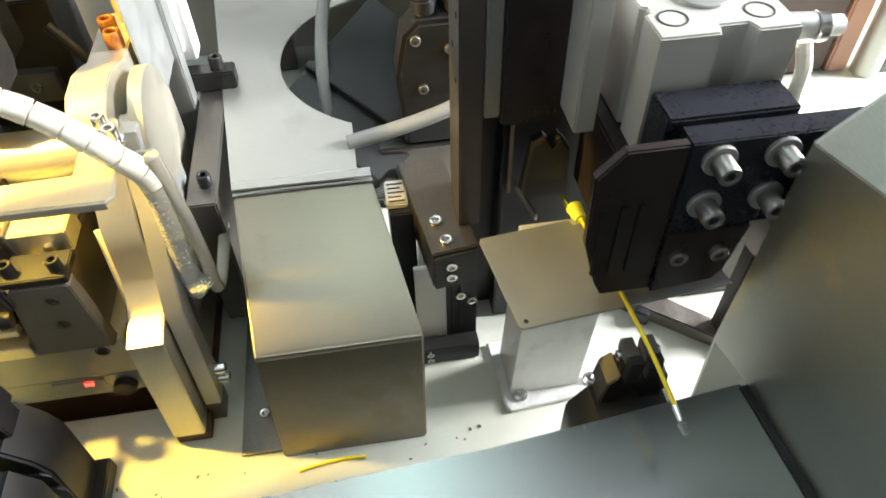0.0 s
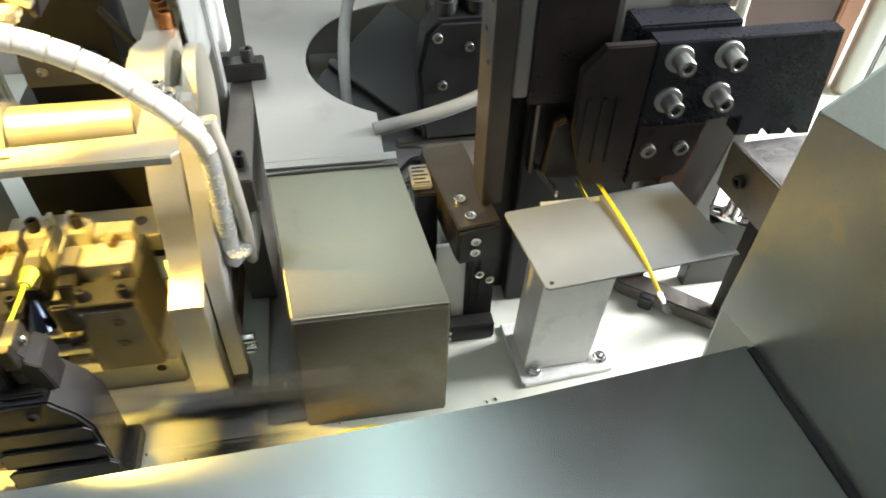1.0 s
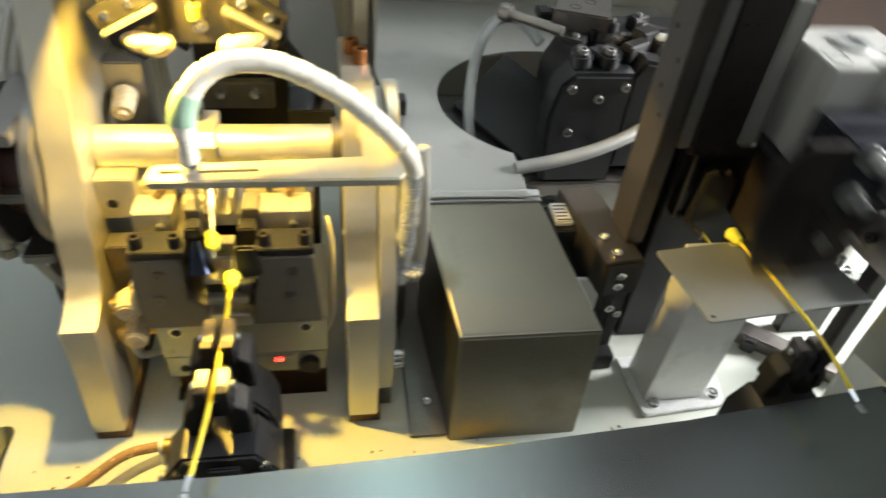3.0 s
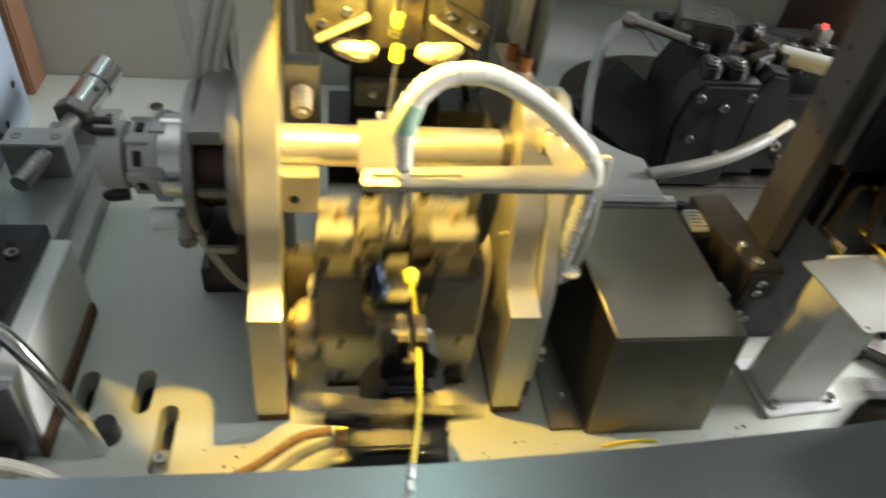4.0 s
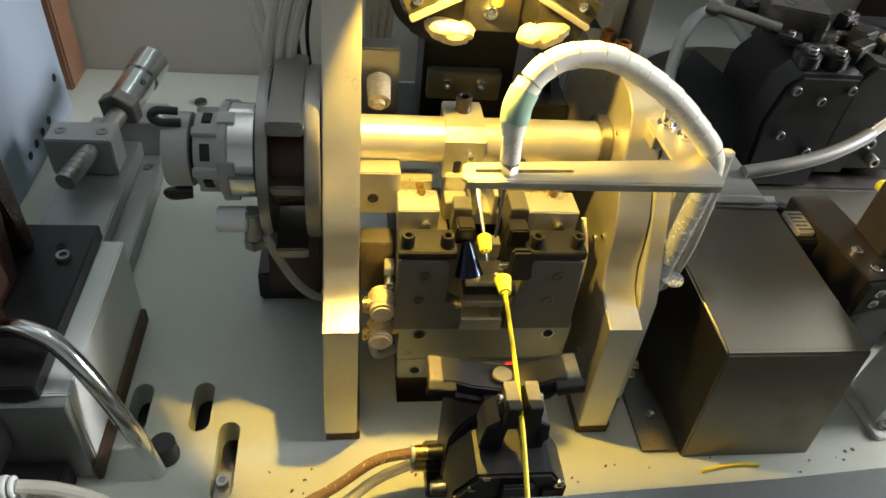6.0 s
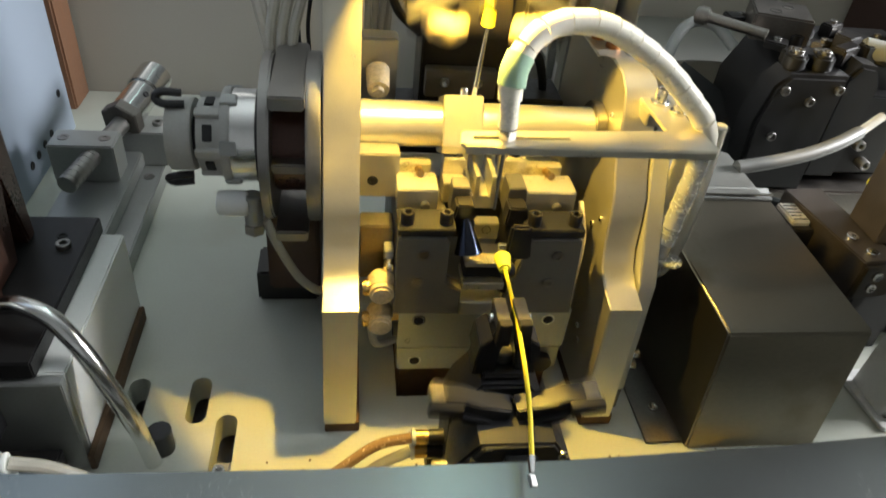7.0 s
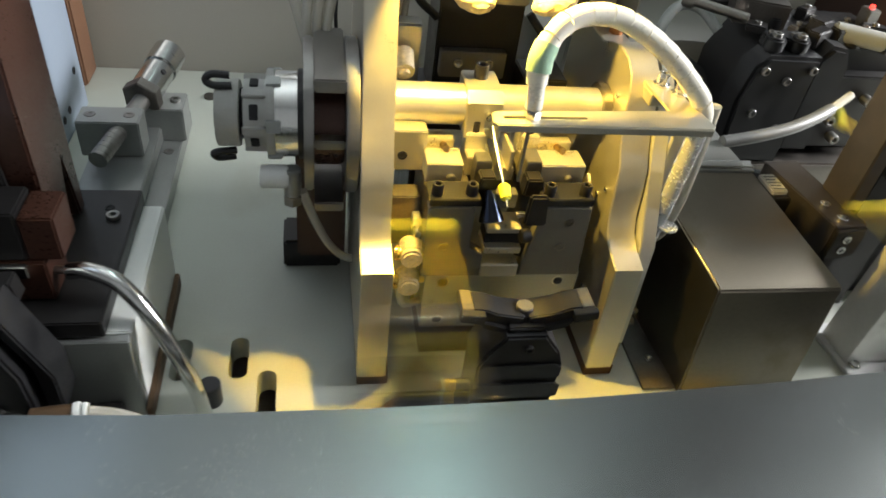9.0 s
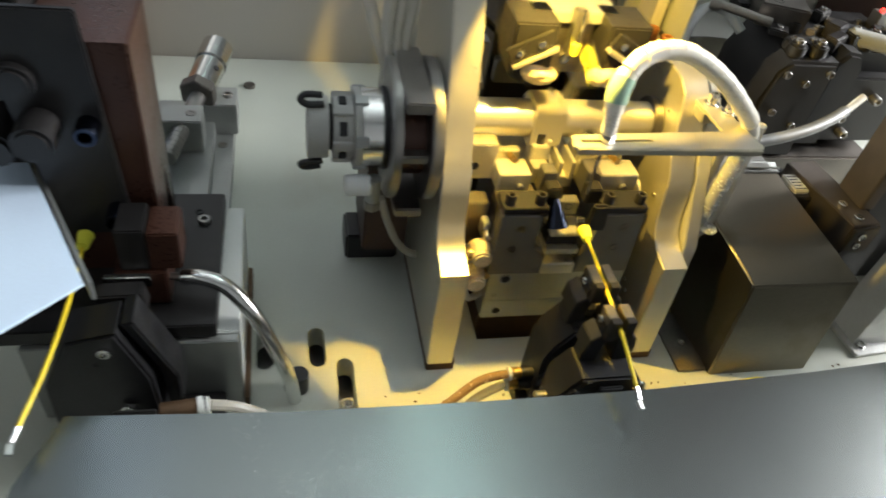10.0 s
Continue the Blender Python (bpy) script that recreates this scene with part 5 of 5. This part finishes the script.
part("air_tube", pipe([(0.3235, 0.066, 0.238), (0.3250, 0.062, 0.228), (0.3245, 0.060, 0.216), (0.3260, 0.058, 0.204)], 0.0032, seg=10), M_HOSE, press)
for k, y in enumerate((0.050, 0.062, 0.074)):
    part("rib", box(0.2340 + 0.008 * k, 0.2372 + 0.008 * k, 0.0290, 0.0302, 0.150, 0.192, 0.0004), M_BLACK, press)

ram = thing("ram_block", (0.345, 0.04, 0.0), "steel ram block with a screwed side plate and green tag", "machine block")
part("block", slab([(0.3252, 0.0270), (0.3310, -0.0160), (0.3660, -0.0160), (0.3700, 0.0290)], "z", 0.130, 0.158, 0.0008), M_STEEL, ram)
side_p = part("side_plate", slab([(0.3232, 0.0270), (0.3250, 0.0271), (0.3308, -0.0240), (0.3290, -0.0242)], "z", 0.128, 0.159, 0.0005), M_DARKSTEEL, ram)
screw(side_p, (0.3243, 0.0090, 0.1440), (-1, -0.11, 0), 0.0040, M_BLACK, "button")
part("back_block", box(0.3180, 0.3720, 0.0850, 0.1200, 0.0003, 0.1500, 0.001), M_OXIDE, ram, "brown-black block behind the ram")
part("stand", box(0.3560, 0.3690, 0.0160, 0.0280, 0.0003, 0.1298, 0.001), M_BLACK, ram)
part("tag", rod((0.3700, 0.0120, 0.1582), (0.3705, 0.0125, 0.1660), 0.0042, seg=16, bevel=0.001), M_GREEN, ram, "green plastic tag")
link_ = thing("link_plate", (0.34, 0.06, 0.0), "bright bent link plate with a slotted foot and cap screw", "machine link")
part("strip", slab([(0.3300, 0.0900), (0.3390, 0.1500), (0.3480, 0.1500), (0.3400, 0.0900), (0.3480, 0.0655), (0.3400, 0.0655)], "y", 0.0470, 0.0490, 0.0004), M_ALU2, link_)
foot_s = part("slotted_foot", slab([(0.3490, 0.0680), (0.3830, 0.0460), (0.3900, 0.0560), (0.3560, 0.0780)], "z", 0.0640, 0.0670, 0.0004), M_CHROME, link_)
carve(foot_s, slab([(0.3590, 0.0670), (0.3800, 0.0530), (0.3825, 0.0568), (0.3615, 0.0708)], "z", 0.05, 0.08, 0))
screw(link_, (0.3700, 0.0622, 0.0670), UP, 0.0072, M_CHROME, "washer", "washer")
screw(link_, (0.3700, 0.0622, 0.0688), UP, 0.0046, M_CHROME)
part("leg", box(0.3500, 0.3880, 0.0580, 0.0680, 0.0003, 0.0638, 0.0004), M_BLACK, link_)
lever = single("dark_lever", box(0.300, 0.318, 0.062, 0.085, 0.0003, 0.185, 0.001, Matrix.Translation((0.31, 0.07, 0)) @ pose(0, 0, 0, 0, 4, 0) @ Matrix.Translation((-0.31, -0.07, 0))), M_BROWN, "dark brown steel lever behind the press", "machine lever")
# upper part is unseen, raised so the cover reflects it dark
cabinet = single("brown_cabinet", box(0.40, 0.592, 0.302, 0.444, 0.0003, 1.30, 0.003), M_BROWNWALL, "dark brown painted cabinet side behind the press", "cabinet", kind="structure")
strip = thing("door_frame", (0.66, 0.3, 0.0), "grey metal door frame with pink plaster beside it", "door frame", kind="structure")
part("plaster", box(0.594, 0.616, 0.300, 0.44, 0.0003, 0.35, 0.002), M_PINK, strip)
part("jamb", rod((0.632, 0.296, 0.0003), (0.632, 0.296, 0.35), 0.013), M_ALU2, strip)
part("panel", box(0.648, 0.84, 0.290, 0.305, 0.0003, 0.35, 0.002), M_GREYTUBE, strip)

# ---- the applicator seen through the round opening ----
app = thing("applicator", (0.20, 0.26, 0.0), "black crimp applicator with knobs, shafts and cap screws", "applicator")
part("base", box(0.150, 0.330, 0.185, 0.320, 0.0003, 0.060, 0.002), M_DARKSTEEL, app)
part("housing", slab([(0.190, 0.060), (0.190, 0.120), (0.205, 0.150), (0.215, 0.160), (0.330, 0.160), (0.330, 0.060)], "y", 0.215, 0.300, 0.002), M_BLACK, app)
part("chute", box(-0.052, 0.052, -0.062, 0.062, -0.002, 0.002, 0.0008, Matrix.Translation((0.156, 0.236, 0.080)) @ pose(0, 0, 0, 18, 22, -38)), M_DARKGREY, app, "dark grey sloping chute plate")
part("chute_rib", box(-0.052, 0.052, -0.003, 0.003, 0.002, 0.010, 0.0008, Matrix.Translation((0.156, 0.236, 0.080)) @ pose(0, 0, 0, 18, 22, -38) @ Matrix.Translation((0, -0.02, 0))), M_DARKGREY, app)
shell = part("front_housing", slab([(0.172, 0.0602), (0.168, 0.120), (0.174, 0.150), (0.184, 0.160), (0.2315, 0.160), (0.2315, 0.0602)], "y", 0.186, 0.2140, 0.003), M_PLASTIC, app, "glossy black front housing")
for x, z in ((0.182, 0.148), (0.205, 0.140), (0.186, 0.110), (0.214, 0.096), (0.225, 0.150)):
    screw(shell, (x, 0.186, z), FRONT, 0.0036, M_STEEL, "button")
for x in (0.190, 0.212):
    boss = part("top_boss", rod((x, 0.200, 0.1598), (x, 0.200, 0.172), 0.0085, bevel=0.002), M_PLASTIC, app)
    screw(boss, (x, 0.200, 0.172), UP, 0.0042, M_STEEL, "button")
part("arm", slab([(0.232, 0.070), (0.262, 0.070), (0.264, 0.150), (0.256, 0.166), (0.242, 0.168), (0.232, 0.155)], "y", 0.192, 0.2145, 0.003), M_PLASTIC, app)
part("arm", slab([(0.195, 0.095), (0.218, 0.090), (0.224, 0.150), (0.200, 0.152)], "y", 0.198, 0.2145, 0.0015), M_BLACK, app)
part("top_block", box(0.186, 0.232, 0.246, 0.290, 0.1602, 0.182, 0.0015, Matrix.Translation((0.21, 0.268, 0)) @ pose(0, 0, 0, 0, 0, -20) @ Matrix.Translation((-0.21, -0.268, 0))), M_DARKSTEEL, app, "grey steel top block")
for x, y in ((0.200, 0.262), (0.216, 0.272)):
    screw(app, (x, y, 0.182), UP, 0.0042, M_HOLE, "bore", "bore")
kn = part("adjuster", rod((0.146, 0.270, 0.172), (0.186, 0.240, 0.170), 0.0042), M_DARKSTEEL, app)
part("knob", rod((0.140, 0.2745, 0.1722), (0.149, 0.2678, 0.1718), 0.0072, bevel=0.0015), M_DARKSTEEL, kn)
part("gauge", rod((0.258, 0.224, 0.170), (0.297, 0.205, 0.169), 0.0080, bevel=0.0015), M_GREYTUBE, app, "grey gauge cylinder")
rng = random.Random(4)
for k in range(22):
    x, y = 0.196 + 0.021 * (k % 7) + rng.uniform(-0.006, 0.006), 0.216 + 0.026 * (k // 7) + rng.uniform(-0.006, 0.006)
    h = rng.uniform(0.004, 0.017)
    if k % 4 == 0:
        kn = part("knob", rod((x, y, 0.1598), (x, y, 0.160 + h), 0.0075, bevel=0.0012), M_PLASTIC, app)
        screw(kn, (x, y, 0.160 + h), UP, 0.0035, M_DARKSTEEL, "button")
    else:
        w_, d_ = rng.uniform(0.007, 0.013), rng.uniform(0.004, 0.010)
        bl = part("clamp_piece", box(x - w_, x + w_, y - d_, y + d_, 0.1598, 0.160 + h, 0.0012, Matrix.Translation((x, y, 0)) @ pose(0, 0, 0, 0, 0, rng.uniform(-35, 35)) @ Matrix.Translation((-x, -y, 0))), rng.choice([M_BLACK, M_PLASTIC, M_PLASTIC, M_DARKSTEEL]), app)
        if k % 2:
            screw(bl, (x, y, 0.160 + h), UP, 0.0030, M_STEEL, "button")
for k in range(7):
    screw(app, (0.200 + 0.020 * k, 0.215, 0.085 + 0.018 * (k % 4)), FRONT, 0.0042, M_STEEL, "button")
part("plate", box(0.262, 0.330, 0.200, 0.2148, 0.070, 0.140, 0.0015), M_BLACK, app)
for x, z in ((0.272, 0.100), (0.300, 0.120), (0.285, 0.082)):
    screw(app, (x, 0.200, z), FRONT, 0.0046, M_STEEL)
part("indicator", rod((0.318, 0.262, 0.178), (0.318, 0.262, 0.181), 0.002), M_LED, app, "small lit red indicator")
part("indicator_post", box(0.312, 0.324, 0.255, 0.269, 0.1598, 0.178, 0.001), M_STEEL, app)
cables = thing("grey_cables", (0.14, 0.2, 0.0), "grey cables looping through the round opening", "cable")
part("cable", pipe([(0.176, 0.262, 0.150), (0.160, 0.278, 0.163), (0.140, 0.282, 0.160), (0.124, 0.268, 0.138), (0.116, 0.240, 0.098), (0.118, 0.200, 0.050), (0.125, 0.18, 0.004)], 0.0048, seg=12), M_GREYTUBE, cables)
for k in range(5):
    part("black_cable", pipe([(0.135 + 0.004 * k, 0.170 - 0.008 * k, 0.030 + 0.010 * k), (0.160, 0.150 - 0.008 * k, 0.045 + 0.012 * k), (0.185, 0.130 - 0.005 * k, 0.040 + 0.010 * k), (0.21, 0.125, 0.030)], 0.0042, seg=10), M_PLASTIC, cables)
wh = thing("white_hose", (0.2, 0.15, 0.1), "white plastic hose running to the slide post", "hose")
part("hose", pipe([(0.130, 0.130, 0.114), (0.160, 0.134, 0.1175), (0.190, 0.141, 0.121), (0.215, 0.150, 0.125), (0.236, 0.160, 0.129)], 0.0050, seg=14), M_DARKHOSE, wh)
part("tip", pipe([(0.236, 0.160, 0.129), (0.246, 0.165, 0.1325), (0.258, 0.171, 0.137)], 0.0036, seg=12), M_CLEAR, wh)

# ---- upper right bracket with a sensor, seen above the clamp bar ----
sensor = thing("sensor_bracket", (0.05, 0.22, 0.0), "small white sensor on a pale bracket", "sensor")
part("stem", box(0.0100, 0.0160, 0.230, 0.236, 0.0003, 0.330, 0.0006), M_ALU2, sensor)
part("body", box(0.0162, 0.0340, 0.222, 0.240, 0.128, 0.180, 0.001), M_WHITE, sensor)
part("clip", box(0.0240, 0.0270, 0.2195, 0.2218, 0.136, 0.175, 0.0004), M_WHITE, sensor)

# ---- wires: each is carried from station to station ----


def make_wire(k):
    w = thing("cut_wire", (WIRE_X, -0.05, WIRE_Z), "yellow insulated wire with a crimped terminal and rubber seal", "wire", "wires in transfer")
    bow = 0.0015 * math.sin(k * 2.1)
    part("insulation", pipe([(WIRE_X + 0.001, 0.012, WIRE_Z + 0.001), (WIRE_X + bow, -0.03, WIRE_Z + 0.0005), (WIRE_X - 0.003 + bow, -0.072, WIRE_Z - 0.001), (WIRE_X - 0.0075, -0.104, WIRE_Z - 0.004)], 0.0011, seg=12), M_YELLOW, w)
    part("seal", rod((WIRE_X + 0.0008, 0.008, WIRE_Z + 0.001), (WIRE_X + 0.0012, 0.020, WIRE_Z + 0.001), 0.0030, 0.0048, seg=18, bevel=0.0012), M_SEAL, w, "yellow rubber seal")
    t_ = part("terminal", rod((WIRE_X - 0.0074, -0.102, WIRE_Z - 0.004), (WIRE_X - 0.0084, -0.109, WIRE_Z - 0.005), 0.0017, 0.0012, seg=10, bevel=0.0002), M_CHROME, w, "crimped tin-plated terminal")
    part("blade", box(-0.0015, 0.0015, -0.0025, 0.0025, -0.0011, 0.0011, 0.0003, Matrix.Translation((WIRE_X - 0.0088, -0.1122, WIRE_Z - 0.0055)) @ pose(0, 0, 0, 8, 20, 6)), M_ALU2, t_)
    return w


WIRES = [make_wire(k) for k in range(10)]
scrap = thing("wire_scrap", (0.09, -0.03, 0.0), "loose yellow wire scrap on the bed", "wire")
part("scrap", pipe([(0.078, -0.0300, 0.0014), (0.092, -0.0275, 0.0014), (0.106, -0.0262, 0.0014), (0.118, -0.0272, 0.0014)], 0.0011, seg=8), M_YELLOW, scrap)

rng = random.Random(11)
chips = bmesh.new()
for k in range(34):
    x, y, r = rng.uniform(-0.20, 0.19), rng.uniform(-0.055, -0.018), rng.uniform(0.0004, 0.0011)
    box(x - r, x + r * 1.4, y - r * 0.7, y + r * 0.7, 0.0001, 0.0006, 0, Matrix.Translation((x, y, 0)) @ pose(0, 0, 0, 0, 0, rng.uniform(0, 180)) @ Matrix.Translation((-x, -y, 0)), chips)
single("metal_chips", chips, M_RUST, "scattered dark chips and crumbs on the bed", "chips", kind="stuff")

# ---- the workshop round the machine ----
room = thing("workshop_walls", (0, 0, -0.8), "pale workshop walls", "wall", kind="structure")
part("wall_north", box(-2.5, 2.5, 2.5, 2.6, -0.8, 2.6, 0), M_ROOM, room)
part("wall_south", box(-2.5, 2.5, -2.6, -2.5, -0.8, 2.6, 0), M_ROOM, room)
part("wall_west", box(-2.6, -2.5, -2.5, 2.5, -0.8, 2.6, 0), M_ROOM, room)
part("wall_east", box(2.5, 2.6, -2.5, 2.5, -0.8, 2.6, 0), M_ROOM, room)
single("floor", box(-2.6, 2.6, -2.6, 2.6, -0.9, -0.802, 0), M_ROOM, "grey workshop floor", "floor", kind="structure")
single("ceiling", box(-2.6, 2.6, -2.6, 2.6, 2.602, 2.7, 0), M_ROOM, "white workshop ceiling", "ceiling", kind="structure")

# housing and rods are added, unseen, between the two overhead area lights
tube_housing = thing("tube_housing", (0.13, 0.55, 1.456), "unseen white housing added round the overhead area lights", "lamp")
part("housing", box(0.105, 0.155, -0.10, 1.20, 1.456, 1.494, 0.004), M_WHITE, tube_housing)
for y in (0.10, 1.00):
    part("rod", rod((0.13, y, 1.494), (0.13, y, 2.601), 0.004, seg=10), M_ALU2, tube_housing)


# ---- what moves: one cycle of 1.42 s ----
BEATS = [0.45 + 1.42 * k for k in range(-2, 8)]


def cycle(rest, events):
    """Rows of a thing that leaves its rest pose in every beat: events are (seconds after the beat, pose)."""
    rows = [(-3.0, rest)]
    for b in BEATS:
        rows += [(b + dt, m) for dt, m in events]
    rows.append((13.0, rest))
    return rows


def moved(ob, dx=0, dy=0, dz=0, turn=None):
    m = Matrix.Translation(ob.location + Vector((dx, dy, dz)))
    return m @ turn if turn is not None else m


def motions():
    walk(slide, cycle(moved(slide), [(0.40, moved(slide)), (0.45, moved(slide, 0, 0, -0.014)), (0.52, moved(slide, 0, 0, -0.050)), (0.60, moved(slide, 0, 0, -0.050)),
                                     (0.70, moved(slide, 0, 0, -0.020)), (0.79, moved(slide))]))
    q = lambda a: moved(shaft, 0, 0, 0, Matrix.Rotation(radians(a), 4, "X"))
    walk(shaft, cycle(q(0), [(0.50, q(0)), (0.57, q(-60)), (0.65, q(-118)), (0.98, q(-118)), (1.05, q(-60)), (1.13, q(0))]))
    up, down = moved(head_, 0, 0, 0.009), moved(head_, 0, 0, -0.022)
    walk(head_, cycle(up, [(0.83, up), (0.94, down), (1.03, down), (1.13, up)]))
    walk(press, cycle(moved(press), [(-0.68, moved(press)), (-0.57, moved(press, 0, -0.060, 0)), (-0.34, moved(press, 0, -0.060, 0)), (-0.20, moved(press, -0.004, 0.005, 0)), (0.15, moved(press, -0.004, 0.005, 0)), (0.55, moved(press))]))
    walk(beam, cycle(moved(beam), [(-0.03, moved(beam)), (0.21, moved(beam, -PITCH)), (0.45, moved(beam, -PITCH)), (0.73, moved(beam))]))
    for c, s in CARRIAGES:
        shut = moved(c, -0.0075 * s)
        walk(c, cycle(moved(c), [(0.24, moved(c)), (0.33, shut), (0.52, shut), (0.62, moved(c))]))
    for c, s in BEAM_CLAWS:
        wide = moved(c, 0, 0, 0, Matrix.Rotation(radians(s * 82), 4, "Y"))
        walk(c, cycle(moved(c), [(0.34, moved(c)), (0.42, wide), (0.86, wide), (0.94, moved(c))]))
    for c, s in STATION_CLAWS:
        wide = moved(c, 0, 0, 0, Matrix.Rotation(radians(s * 82), 4, "Y"))
        walk(c, cycle(moved(c), [(-0.22, moved(c)), (-0.14, wide), (0.20, wide), (0.28, moved(c))]))
    for k, w in enumerate(WIRES):
        def place(n):
            dx = {0: 0.0, -1: -0.302}.get(n, 0.3175 if n >= 1 else -2 * PITCH)
            back = 0.055 if n == 1 else 0.120 if n >= 2 else 0.002 if n <= -1 else 0.0
            turn = Matrix.Rotation(radians(9 if n >= 1 else 0), 4, "Z")
            return moved(w, dx, back, (0.009 if n == 1 else -0.021 if n == 2 else -0.125 if n > 2 else 0) - 0.005 * max(-2 - n, 0), turn)
        rows = [(-4.0, place(3 + k - 2))]
        x = 3 + k - 2
        for b in BEATS:
            if x == 1:
                fore = Matrix.Translation((0, -0.040, 0)) @ place(1)
                rows += [(b - 0.68, place(1)), (b - 0.57, fore), (b - 0.03, fore)]
            else:
                rows.append((b - 0.03, place(x)))
            if x == 2:
                rows.append((b + 0.05, Matrix.Translation((0, 0.100, 0)) @ place(1)))
            rows.append((b + 0.21, place(x - 1)))
            x -= 1
        rows.append((13.0, place(x)))
        walk(w, rows)


motions()
